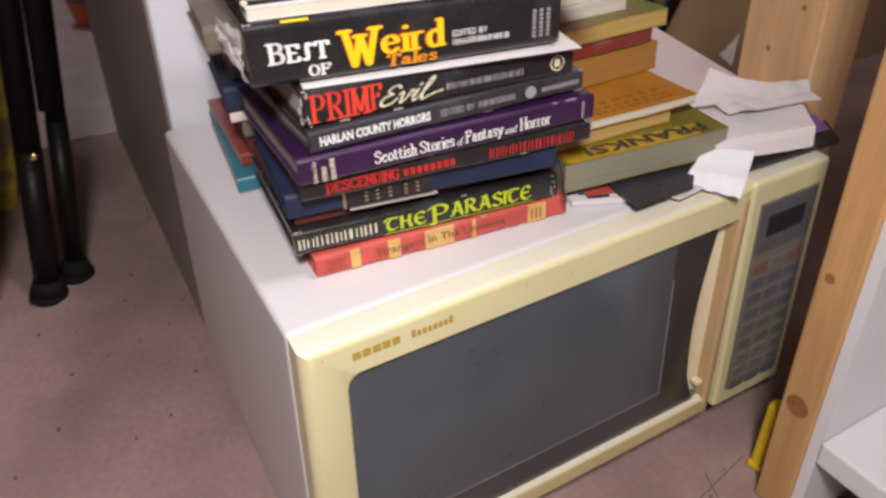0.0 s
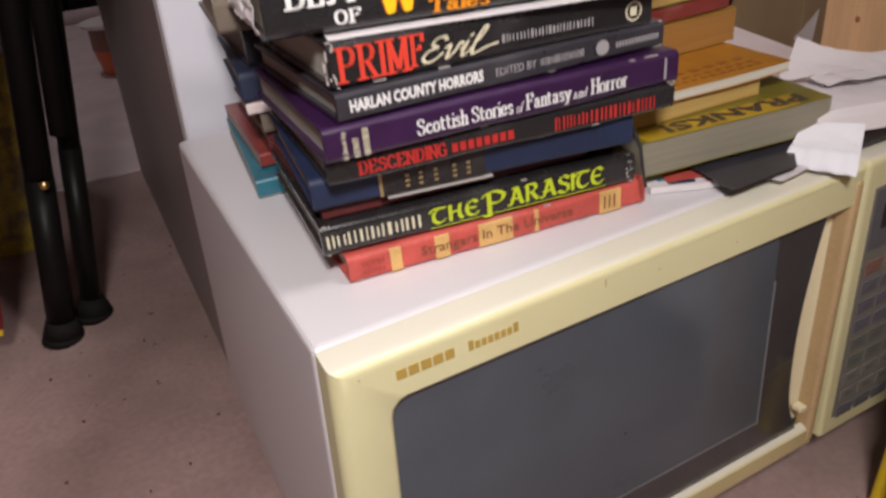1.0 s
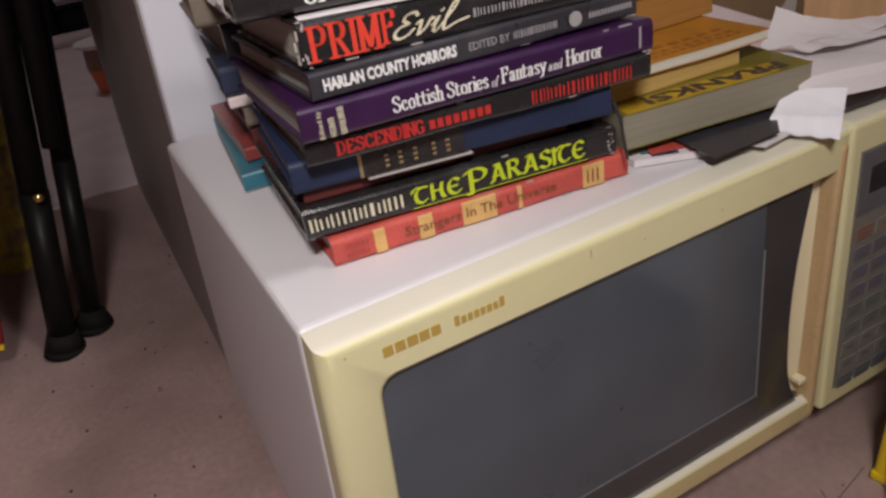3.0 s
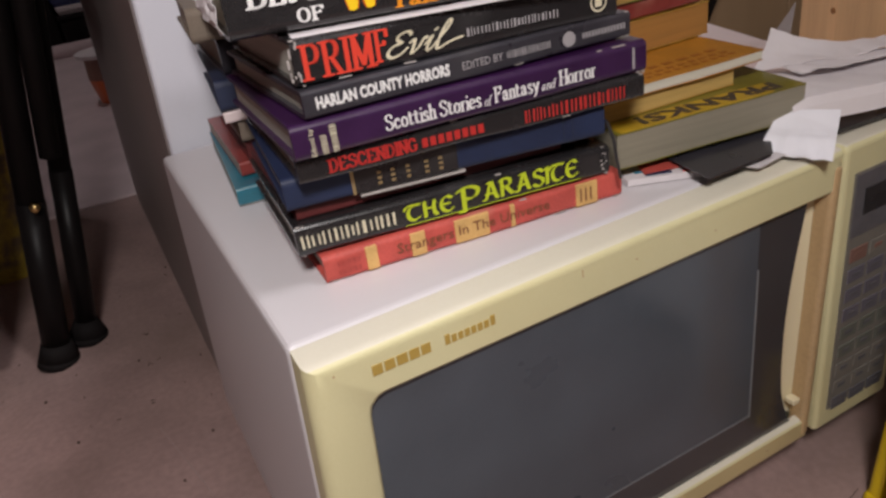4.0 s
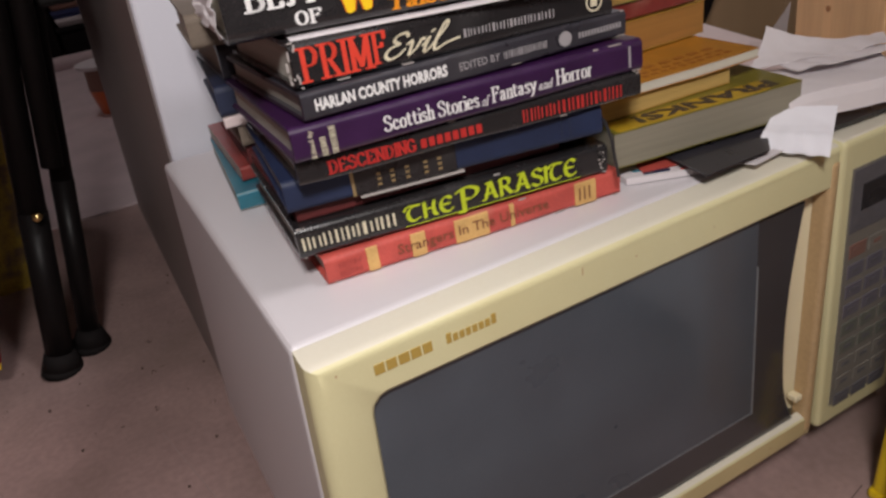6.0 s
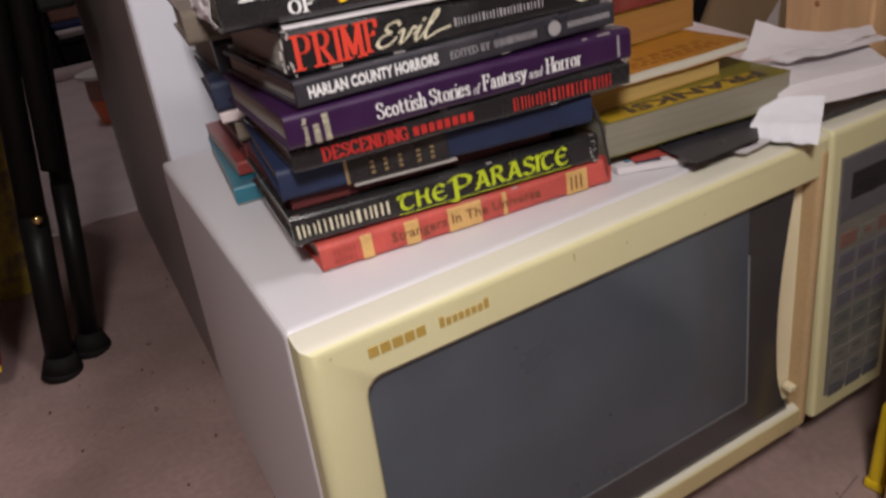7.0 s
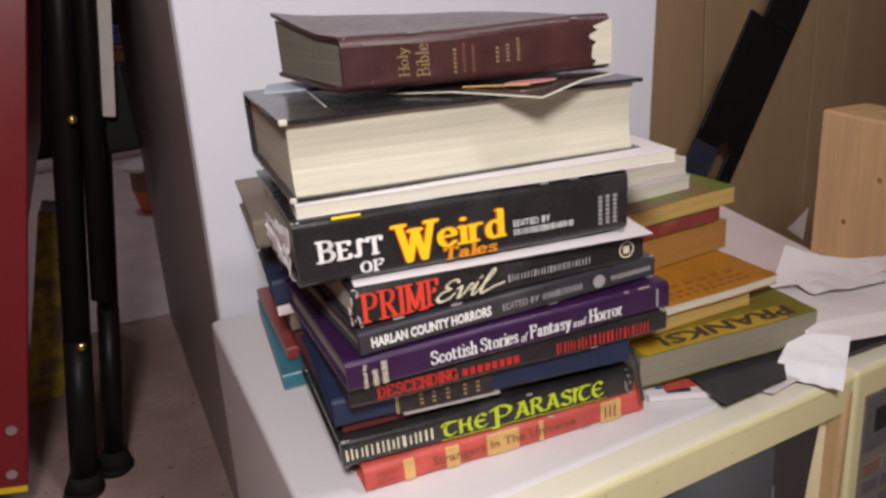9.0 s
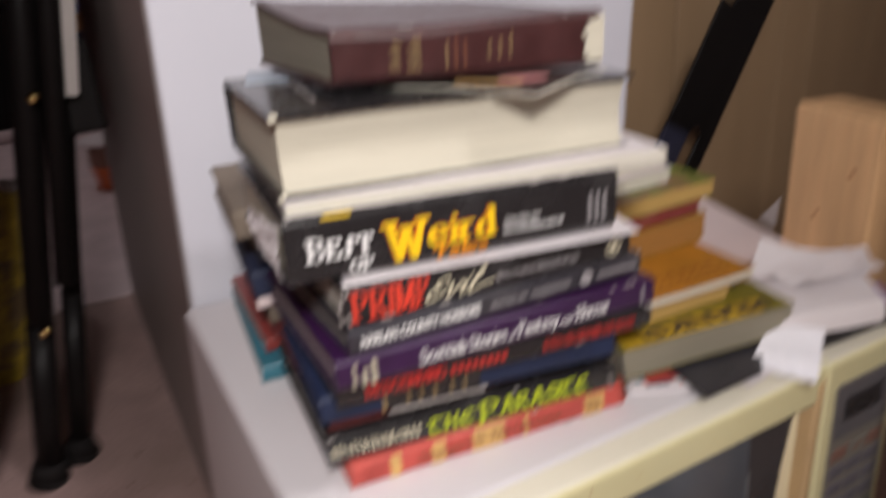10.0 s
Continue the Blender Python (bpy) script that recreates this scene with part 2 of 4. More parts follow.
def book(label, at, ang, L, W, T, cover, pages, hard=True, front="spine", tilt=0.0, over=0.003, wob=0.0008, lean=0.0, group="books on the microwave", spine_r=0.2, name="book", hollow=0.0, skew=0.0, warp=None):
    """A lying book: x along the spine, y from the near long side to the far one."""
    SEED[0] += 3.7
    s = SEED[0]
    root = thing(name, label, "book", pose(*at, lean, tilt, ang), group)
    bt = 0.0026 if hard else 0.0007
    over = over if hard else 0.0
    r = min(T * spine_r, 0.006)
    k = [(r - r * math.sin(a), r - r * math.cos(a)) for a in (0, .4, .8, 1.17, math.pi / 2)]
    outer = [(W, 0), (W * .6, 0), (W * .3, 0)] + k + [(y, T - z) for y, z in k[::-1]] + [(W * .3, T), (W * .6, T), (W, T)]
    c = bt * 1.3
    ki = [(max(y, c) if y < r else y, max(z, bt)) for y, z in k]
    inner = [(W, bt), (W * .6, bt), (W * .3, bt)] + ki + [(y, T - z) for y, z in ki[::-1]] + [(W * .3, T - bt), (W * .6, T - bt), (W, T - bt)]
    if front == "fore":
        outer, inner = [(W - y, z) for y, z in outer], [(W - y, z) for y, z in inner]
    xs = [L * i / 10 for i in range(11)]
    bm = strip(outer, inner, xs, wob, s)
    for v in bm.verts:
        if warp:
            v.co.z += warp(v.co.x / L, v.co.y / W, v.co.z / T)
        v.co.x += skew * v.co.y
    part("cover", bm, cover, root)
    bm = bmesh.new()
    ins = over + 0.0004
    prof = [(c * 1.05, bt), (c * 1.05, T - bt), (W - ins, T - bt)]
    m = 6
    for i in range(1, m):
        f = i / m
        prof.append((W - ins - hollow * math.sin(math.pi * f), T - bt - f * (T - 2 * bt)))
    prof.append((W - ins, bt))
    if front == "fore":
        prof = [(W - y, z) for y, z in prof]
    pr = []
    for x in [ins + (L - 2 * ins) * i / 8 for i in range(9)]:
        pr.append([bm.verts.new((x, y, z + wob * noise.noise((x * 14 + s, y * 14, z * 40 + s)))) for y, z in prof])
    for a, b in zip(pr, pr[1:]):
        for i in range(len(prof)):
            j = (i + 1) % len(prof)
            bm.faces.new((a[i], a[j], b[j], b[i]))
    for row in (pr[0], pr[-1]):
        bm.faces.new(row)
    for v in bm.verts:
        if warp:
            v.co.z += warp(v.co.x / L, v.co.y / W, v.co.z / T) * 0.8
        v.co.x += skew * v.co.y
    part("page_block", bm, pages, root, "page edges of the closed book")
    return root


def lettering(s, w, h, material, parent, m, name="title", label="", shear=0.0, bold=0.0, thick=0.0003):
    """Words as a thin raised mesh, w by h, from the lower left corner of the pose m."""
    cu = bpy.data.curves.new("letters", "FONT")
    cu.body, cu.shear, cu.offset, cu.extrude, cu.resolution_u = s, shear, bold, 0.05, 2
    tmp = new("letters", cu)
    me = bpy.data.meshes.new_from_object(tmp.evaluated_get(bpy.context.evaluated_depsgraph_get()))
    bpy.data.objects.remove(tmp)
    co = np.array([v.co for v in me.vertices])
    lo, hi = co.min(0), co.max(0)
    for v in me.vertices:
        v.co = Vector(((v.co.x - lo[0]) / (hi[0] - lo[0]) * w, (v.co.y - lo[1]) / (hi[1] - lo[1]) * h, (v.co.z - lo[2]) / (hi[2] - lo[2]) * thick))
    me.materials.clear()
    me.materials.append(material)
    ob = new(name, me)
    ob.parent = parent
    ob.matrix_basis = m
    if label:
        ob["label"] = label
    return ob


GLYPHS = {
    "serif": {
        "S": "~6,7.6 5.4,9.3 3.4,9.9 1.4,8.8 1.5,6.8 3.6,5.4 5.8,3.8 5.8,1.4 3.6,0.1 1.4,0.7 0.8,2.4",
        "P": "1.4,0_ 1.4,10_;~1.4,9.9 4.6,9.8 6,7.6 4.8,5 1.6,4.7",
        "R": "1.4,0_ 1.4,10_;~1.4,9.9 4.6,9.8 5.8,7.8 4.6,5.4 1.6,5.1;3.4,5.2 6.4,0_",
        "I": "1.4,0_ 1.4,10_",
        "M": "1.4,0_ 1.4,10_;1.4,10 4.4,1 7.4,10;7.4,0_ 7.4,10_",
        "E": "1.4,0 1.4,10;0.3,10 6,10 6,8;1.4,5.2 4.6,5.2;0.3,0 6,0 6.2,2.2",
        "F": "1.4,0_ 1.4,10;0.3,10 6,10 6,7.8;1.4,5.2 4.6,5.2 4.6,6.4",
        "D": "1.4,0_ 1.4,10_;~1.4,9.9 4.8,9.4 6.6,5.2 4.8,0.6 1.4,0.1",
        "C": "~6.2,7.6 5,9.6 2.6,9.6 0.9,6.8 0.9,3.2 2.6,0.4 5,0.3 6.4,2.4",
        "G": "~6.2,7.6 5,9.6 2.6,9.6 0.9,6.8 0.9,3.2 2.6,0.4 5,0.3 6.2,1.4;6.2,0.8 6.2,4.4;5,4.4 7,4.4",
        "N": "1.2,0_ 1.2,10_;1.2,10 6.4,0;6.4,0 6.4,10_",
        "B": "1.4,0_ 1.4,10_;~1.4,9.9 4.4,9.8 5.6,8 4.6,5.8 1.6,5.3;~1.6,5.3 4.8,5 6.2,2.8 4.8,0.3 1.4,0.1",
        "H": "1.4,0_ 1.4,10_;6.6,0_ 6.6,10_;1.4,5.2 6.6,5.2",
        "T": "3.6,0_ 3.6,10;0.4,8 0.4,10 6.8,10 6.8,8",
        "O": "~3.6,10 1.5,8.6 0.8,5 1.5,1.4 3.6,0 5.7,1.4 6.4,5 5.7,8.6 3.6,10",
        "W": "0.6,10_ 3,0.4;3,0.4 5,8.4_;5,8.4 7.2,0.4;7.2,0.4 9.6,10_",
        "a": "~0.9,4.6 1.8,6.1 3.4,6 4,4.6;4,5 4,0.8 5,0.1;~4,3.6 1.8,3 0.8,1.6 1.5,0.2 2.8,0.2 4,1.4",
        "b": "1.2,0.2 1.2,10;0.2,10 1.2,10;~1.2,5 2.8,6.2 4.5,5 5,3 4.5,0.9 2.8,0 1.2,0.9",
        "c": "~4.6,4.6 3.4,6.2 1.6,5.4 0.8,3 1.7,0.7 3.4,0.1 4.8,1.2",
        "d": "~4.4,5 2.8,6.2 1.2,5 0.8,3 1.3,0.8 2.8,0 4.4,1.2;4.5,10 4.5,0.2 5.4,0.2;3.6,10 4.5,10",
        "e": "~0.9,3.5 4.7,3.6 4.4,5.4 2.9,6.2 1.3,5.2 0.8,3 1.6,0.7 3.2,0 4.8,1.2",
        "f": "1.4,0_ 1.4,7.6;~1.4,7.5 2,9.5 3.4,10 4.2,9;0.2,6 3.4,6",
        "h": "1.2,0_ 1.2,10;0.2,10 1.2,10;~1.2,4.6 2.6,6.2 4.3,5.8 4.6,4;4.6,4.4 4.6,0_",
        "i": "1.2,0_ 1.2,6;0.2,6 1.2,6;1.2,8.5 1.2,9.1",
        "l": "1.2,0_ 1.2,10;0.2,10 1.2,10",
        "n": "1.2,0_ 1.2,6;0.2,6 1.2,6;~1.2,4.6 2.6,6.2 4.3,5.8 4.6,4;4.6,4.4 4.6,0_",
        "o": "~2.9,6.2 1.2,5.2 0.7,3.1 1.2,0.9 2.9,0 4.6,0.9 5.1,3.1 4.6,5.2 2.9,6.2",
        "r": "1.2,0_ 1.2,6;0.2,6 1.2,6;~1.2,4.4 2.2,6 3.6,6.1",
        "s": "~4,4.9 3,6.2 1.3,5.8 1,4.5 2.4,3.3 4,2.2 3.9,0.6 2.4,0 0.8,0.9",
        "t": "~1.5,8.2 1.5,4 1.6,1 2.6,0.1 3.8,0.8;0.2,6 3.6,6",
        "y": "0.2,6 1.4,6;0.9,6 3,0.2;5,6 3,0.2 1.8,-2.6 0.4,-2.8;4.2,6 5.8,6",
        "|": "~5,8.6 3.8,10 2.8,8.8 2.8,1.4 1.8,0 0.6,0.8",
    },
    "uncial": {
        "T": "~0.3,7.8 1.4,9.5 4,9.8 8,9.5;~5,9.6 2.6,7.5 1.8,4.5 2.6,1.5 5,0.3 7.4,1.6",
        "H": "1,0.2 1,9.8;1,5.4 5.5,5.4;~6.2,9.6 5.6,6 5.8,2 7,0.2",
        "E": "~6.5,8.4 4.5,9.8 2,8.5 0.9,5 2,1.4 4.6,0.2 6.8,1.6;1,5.2 5.4,5.2",
        "P": "2.2,-3 2.2,10;~0,8.4 2,10 5,10 7.4,8 6.8,5 4.6,3.6 2.4,4.2;0.4,-2.6 2.2,-3",
        "A": "~0.2,0.3 1.8,1 3.8,8 5,10;5,10 7.2,0.6 8.2,0.4;1.6,3.4 6.4,3.4;2.6,9.6 5.2,9.9",
        "R": "1.2,0 1.2,9.8;~0.2,9 2.6,9.9 5.4,9.2 5.8,7 4.4,5.4 1.4,5;3.4,5.2 6.6,0.4 7.6,0.7",
        "S": "~6.2,8.2 4,9.8 1.6,8.8 1.6,6.6 4,5.2 6,3.6 5.8,1.2 3.4,0.1 0.6,1.4",
        "I": "1.2,0.2 1.2,9.8;0.2,9.2 1.2,9.8",
    },
    "script": {
        "E": "~5.8,8.4 4.6,10 2.2,9.4 1.6,7.4 3.8,5.6;~3.8,5.6 1,4.6 0.2,2 2,0 4.6,0.8 6.2,3",
        "v": "~0.2,5 1.4,6 1.8,3 2,0.2 3.8,2.5 4.6,6 5.6,5.6",
        "i": "~0,3 1.4,6 1,1.4 1.8,0 3.2,1.8;1.7,8.2 2.1,8.8",
        "l": "~0,2.5 2.4,8 2.8,10.8 1.8,11.2 0.8,6 1,1 2,0 5,1.8 9,3",
    },
}


def pen_strokes(spec):
    """The strokes of a letter as lists of points, with the places of its serifs."""
    out, feet = [], []
    for st in spec.split(";"):
        curved = st.startswith("~")
        pts = []
        for q in st.lstrip("~").split():
            x, y = q.rstrip("_").split(",")
            p = Vector((float(x), float(y)))
            pts.append(p)
            if q.endswith("_"):
                feet.append(p)
        if curved and len(pts) > 2:
            ext = [pts[0] * 2 - pts[1]] + pts + [pts[-1] * 2 - pts[-2]]
            fine = []
            for p0, p1, p2, p3 in zip(ext, ext[1:], ext[2:], ext[3:]):
                for k in range(4):
                    t = k / 4
                    fine.append(0.5 * (p1 * 2 + (p2 - p0) * t + (p0 * 2 - p1 * 5 + p2 * 4 - p3) * t * t + (p1 * 3 - p0 - p2 * 3 + p3) * t ** 3))
            pts = fine + [pts[-1]]
        out.append(pts)
    return out, feet


def penned(s, w, h, material, parent, m, face="serif", nib=(0.8, 0.3), angle=0.0, shear=0.0, gap=1.5, name="title", label="", thick=0.0003, serif=1.3, big=""):
    """Words drawn with a broad pen, fitted into w by h like lettering(). nib: half breadth and half thickness; big: letters drawn larger."""
    ca, sa = math.cos(radians(angle)), math.sin(radians(angle))
    polys, x0 = [], 0.0
    for ch in s:
        if ch == " ":
            x0 += 3.2
            continue
        strokes, feet = pen_strokes(GLYPHS[face][ch])
        k = 1.22 if ch in big else 1.0
        right = max(p.x for st in strokes for p in st) * k
        strokes += [[f - Vector((serif, 0)), f + Vector((serif, 0))] for f in feet]
        for st in strokes:
            st = [Vector((x0 + p.x * k + shear * p.y * k, p.y * k)) for p in st]
            for p, q in zip(st, st[1:]):
                d = (q - p).normalized()
                n = Vector((-d.y, d.x))
                r = math.hypot(nib[0] * (n.x * ca + n.y * sa), nib[1])
                polys.append([p - n * r, q - n * r, q + n * r, p + n * r])
            for p in st:
                polys.append([p + Vector((nib[0] * math.cos(a) * ca - nib[1] * math.sin(a) * sa, nib[0] * math.cos(a) * sa + nib[1] * math.sin(a) * ca)) for a in [i * math.tau / 8 for i in range(8)]])
        x0 += right + gap
    lo = [min(p[i] for q in polys for p in q) for i in (0, 1)]
    hi = [max(p[i] for q in polys for p in q) for i in (0, 1)]
    verts, faces = [], []
    for j, q in enumerate(polys):
        b = len(verts)
        c = [((p.x - lo[0]) / (hi[0] - lo[0]) * w, (p.y - lo[1]) / (hi[1] - lo[1]) * h) for p in q]
        z = thick * (0.8 + 0.2 * (j % 17) / 17)
        verts += [(x, y, z) for x, y in c] + [(x, y, 0) for x, y in c]
        n = len(c)
        faces.append(tuple(range(b, b + n)))
        faces += [(b + i, b + n + i, b + n + (i + 1) % n, b + (i + 1) % n) for i in range(n)]
    me = bpy.data.meshes.new(name)
    me.from_pydata(verts, [], faces)
    me.materials.append(material)
    ob = new(name, me)
    ob.parent, ob.matrix_basis = parent, m
    if label:
        ob["label"] = label
    return ob



def bars(n, w, h, material, parent, m, name="lettering_bar", fill=0.62, thick=0.0003, label=""):
    """A row of plain upright bars in place of a word."""
    p = w / n
    if name == "author_bar":
        # bars of uneven width, set unevenly, as letters stand in a word
        r = random.Random(n * 31 + int(w * 1e4))
        x = 0.0
        while x < w - p * 0.3:
            bw = p * r.choice((0.15, 0.18, 0.22, 0.34))
            low = r.choice((0, 0, 0, 0.12))
            o = part(name, box(x, min(x + bw, w), h * low * 0.5, h * (1 - low), 0, thick), material, parent, label)
            o.matrix_basis = m
            x += bw + p * r.uniform(0.25, 0.42)
        return o
    me = None
    for i in range(n):
        if me is None:
            ob = part(name, box(0, p * fill, 0, h, 0, thick), material, parent, label)
            me = ob.data
        else:
            ob = new(name, me)
            ob.parent = parent
        ob.matrix_basis = m @ pose(i * p, 0, 0)
    return ob


def on_spine(u, v, turn=0.0, slope=0.0, out=0.0004):
    """A pose on a book's near face, u along it and v up it."""
    return pose(u, -out, v, 90 + slope, 0, 0) @ pose(0, 0, 0, 0, 0, turn)


def on_top(u, y, z, turn=0.0):
    return pose(u, y, z, 0, 0, turn)

# ---- the room ----
tagged(part("floor", box(-2.6, 2.6, -2.4, 4.2, -0.12, 0), M_FLOOR), "pinkish grey painted concrete floor, scuffed", "floor", kind="structure")
tagged(part("ceiling", box(-2.6, 2.6, -2.4, 4.2, 2.45, 2.55), M_PLASTER), "plain pale basement ceiling", "ceiling", kind="structure")
tagged(part("wall_west", box(-2.7, -2.6, -2.4, 4.2, -0.12, 2.45), M_PLASTER), "plain painted wall", "wall", kind="structure")
tagged(part("wall_east", box(2.6, 2.7, -2.4, 4.2, -0.12, 2.45), M_PLASTER), "plain painted wall", "wall", kind="structure")
tagged(part("wall_south", box(-2.6, 2.6, -2.5, -2.4, -0.12, 2.45), M_PLASTER), "plain painted wall", "wall", kind="structure")
tagged(part("wall_far", box(-2.6, 2.6, 4.2, 4.3, -0.12, 2.45), M_PLASTER), "plain painted wall", "wall", kind="structure")
wall = tagged(part("wall_north", box(0.72, 2.6, 0.712, 0.80, 0, 2.45), M_WALL), "tan wood-panelled wall with upright grooves", "wall", kind="structure")
px = 0.725
for i, w in enumerate((0.232, 0.29, 0.09, 0.20, 0.11, 0.26, 0.12, 0.28, 0.22)):
    part("panel", box(px + 0.0015, px + w - 0.0015, 0.70, 0.712, 0.0, 2.445, 0.002, 1), M_WALL, wall)
    px += w

# white cabinet behind the microwave
cab = thing("white_cabinet", "tall white enamelled cabinet standing behind the microwave", "cabinet", pose(-0.008, 0.47, 0, 0, 3.2, 0))
part("body", box(0, 0.607, 0.004, 0.88, 0.0, 1.62, 0.008, 3), M_CABINET, cab)
# The left side is a darker taupe than the white front.
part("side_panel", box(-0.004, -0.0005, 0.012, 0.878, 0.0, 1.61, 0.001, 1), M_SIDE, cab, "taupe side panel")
part("front_panel", box(-0.004, 0.606, -0.012, 0.002, 0.03, 1.60, 0.005, 3), M_CABINET, cab)


# ---- the microwave ----
mw = thing("microwave_oven", "old cream and white microwave oven standing on the floor", "microwave")
TOP, BOT, MWX, MWD = 0.35, 0.035, 0.548, 0.447


def taper(bm, f=0.055):
    for v in bm.verts:
        d = (TOP - v.co.z) * f
        v.co.x += -d if v.co.x < MWX / 2 else d
    return bm


def lean(bm):
    """The left side of the front flares out a little towards the foot."""
    for v in bm.verts:
        v.co.x -= 0.057 * (TOP - v.co.z) * min(1.0, max(0.0, 1 - v.co.x / 0.4))
    return bm


casing = taper(box(-0.004, MWX, 0.026, MWD, BOT, TOP, 0.005, 3), 0.028)
for v in casing.verts:
    if v.co.x < MWX / 2:
        v.co.x -= (TOP - v.co.z) * 0.028
part("body", casing, M_MWBODY, mw, "white coated steel casing")
for fx in (0.05, 0.50):
    for fy in (0.06, 0.40):
        part("foot", rod((fx, fy, 0), (fx, fy, BOT + 0.004), 0.014, 0.017), M_RUBBER, mw)

Z0, Z1, SEAM = 0.052, 0.348, 0.4415


def right_edge(z):
    """The bowed right edge of the door's window."""
    f = (z - 0.075) / 0.235
    return 0.4115 - 0.0115 * math.sin(math.pi * min(1, max(0, f))) + 0.012 * max(0, 1 - f * 4) ** 2


WZ0, WZ1, WX0, RX = 0.080, 0.3110, 0.0335, 0.434


def outline(n=14):
    """Window outline (with the grip beside it), anticlockwise from the lower left."""
    r = 0.012
    pts = [(WX0 + r - r * math.cos(a), WZ0 + r - r * math.sin(a)) for a in (0, .5, 1.05, 1.5708)]
    pts += [(RX, WZ0), (RX - 0.001, WZ0 + 0.06), (RX, WZ0 + 0.12), (RX, WZ1)]
    pts += [(WX0 + r - r * math.sin(a), WZ1 - r + r * math.cos(a)) for a in (0, .5, 1.05, 1.5708)]
    return pts


def door_frame():
    """The moulded door: a frame with a rounded front edge round a recessed opening."""
    bm = bmesh.new()
    inn = outline()
    c = Vector(((WX0 + RX) / 2, (WZ0 + WZ1) / 2))

    def ring(x0, x1, z0, z1, y):
        out = []
        for (x, z) in inn:
            d = Vector((x, z)) - c
            k = min(((x1 if d.x > 0 else x0) - c.x) / d.x if abs(d.x) > 1e-6 else 9e9, ((z1 if d.y > 0 else z0) - c.y) / d.y if abs(d.y) > 1e-6 else 9e9)
            out.append((c.x + d.x * k, y, c.y + d.y * k))
        # pull the four nearest points into the corners
        for cx, cz in ((x0, z0), (x1, z0), (x1, z1), (x0, z1)):
            i = min(range(len(out)), key=lambda j: (out[j][0] - cx) ** 2 + (out[j][2] - cz) ** 2)
            out[i] = (cx, y, cz)
        return [bm.verts.new(p) for p in out]

    rings = [ring(-0.003, SEAM - .001, Z0, Z1 + .0015, 0.0246), ring(-0.003, SEAM - .001, Z0, Z1 + .0004, 0.0098), ring(-0.003, SEAM - .001, Z0, Z1 + .0002, 0.0080)]
    for k in range(1, 7):
        a = k / 6 * math.pi / 2
        d, e = 0.0060 * (1 - math.cos(a)), 0.0095 * (1 - math.cos(a))
        rings.append(ring(-0.003 + e, SEAM - .001 - d * 0.4, Z0 + d, Z1 + .0002 - d, 0.0080 * (1 - math.sin(a))))
    rings.append(ring(0.0085, SEAM - .006, Z0 + .0085, Z1 - .0082, 0.0))
    rings += [[bm.verts.new((c.x + (x - c.x) * k, y, c.y + (z - c.y) * (1 + (k - 1) * 1.6))) for x, z in inn] for k, y in ((1.022, 0.0), (1.012, 0.0012), (1.004, 0.0035), (1.0, 0.0062), (0.999, 0.0085))]
    for a, b in zip(rings, rings[1:]):
        for i in range(len(a)):
            j = (i + 1) % len(a)
            bm.faces.new((a[i], a[j], b[j], b[i]))
    return bm


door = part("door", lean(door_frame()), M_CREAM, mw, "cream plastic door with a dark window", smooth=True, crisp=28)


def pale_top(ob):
    """The upward faces of the front take a paler, less yellow cream."""
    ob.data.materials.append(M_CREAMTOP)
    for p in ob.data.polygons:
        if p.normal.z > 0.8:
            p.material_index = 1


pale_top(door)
# the lower rail: browning plus the shade of its underside, both put into the colour
door.data.materials.append(mat("browned_shaded_plastic", (0.60, 0.49, 0.25), 0.38, var=0.06, scale=9, bump=0.02, fine=500))
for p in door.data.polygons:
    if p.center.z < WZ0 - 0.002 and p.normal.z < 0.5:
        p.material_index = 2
bm = bmesh.new()
zs = [WZ0 - .001 + (WZ1 - WZ0 + .002) * i / 20 for i in range(21)]
cols = [[bm.verts.new((WX0 - .001, y, z)) for z in zs] for y in (0.0060, 0.0090)] + [[bm.verts.new((right_edge(z), y, z)) for z in zs] for y in (0.0090, 0.0060)]
for a, b in zip(cols, cols[1:] + cols[:1]):
    for i in range(20):
        bm.faces.new((a[i], a[i + 1], b[i + 1], b[i]))
part("window", lean(bm), M_GLASS, door, "dark smoked glass window")
# dotted screen behind the glass, with a dark margin beside and below it
bm = box(WX0 - .001, 0.3605, 0.0057, 0.0060, 0.1170, WZ1)
for v in bm.verts:
    if v.co.x > 0.2:
        v.co.x += (0.268 - v.co.z) * 0.030
part("mesh_screen", lean(bm), M_SCREEN, door, "blue-grey dotted mesh screen")
# thin pale outline inside the window
bm = box(0.3605, 0.3623, 0.0054, 0.0060, 0.1170, 0.268)
for v in bm.verts:
    v.co.x += (0.268 - v.co.z) * 0.030
box(0.06, 0.3670, 0.0054, 0.0060, 0.1155, 0.1170, bm=bm)
part("window_outline", lean(bm), M_LINE, door, "thin pale grey line round the mesh screen")
# grip hollow and bar
bm = bmesh.new()
cols = []
for f, y in ((0, 0.0085), (0.15, 0.016), (0.6, 0.0185), (1, 0.013)):
    cols.append([bm.verts.new((right_edge(z) + (RX + 0.001 - right_edge(z)) * f, y, z)) for z in zs])
for a, b in zip(cols, cols[1:]):
    for i in range(20):
        bm.faces.new((a[i], a[i + 1], b[i + 1], b[i]))
part("grip_hollow", bm, M_CREAM2, door, "pale moulded hollow behind the door grip", smooth=True)
part("grip_bar", taper(box(0.4305, 0.4405, -0.0015, 0.016, Z0 + 0.008, 0.336, 0.004, 3), 0.0), M_BROWNED, door, "browned plastic door grip")
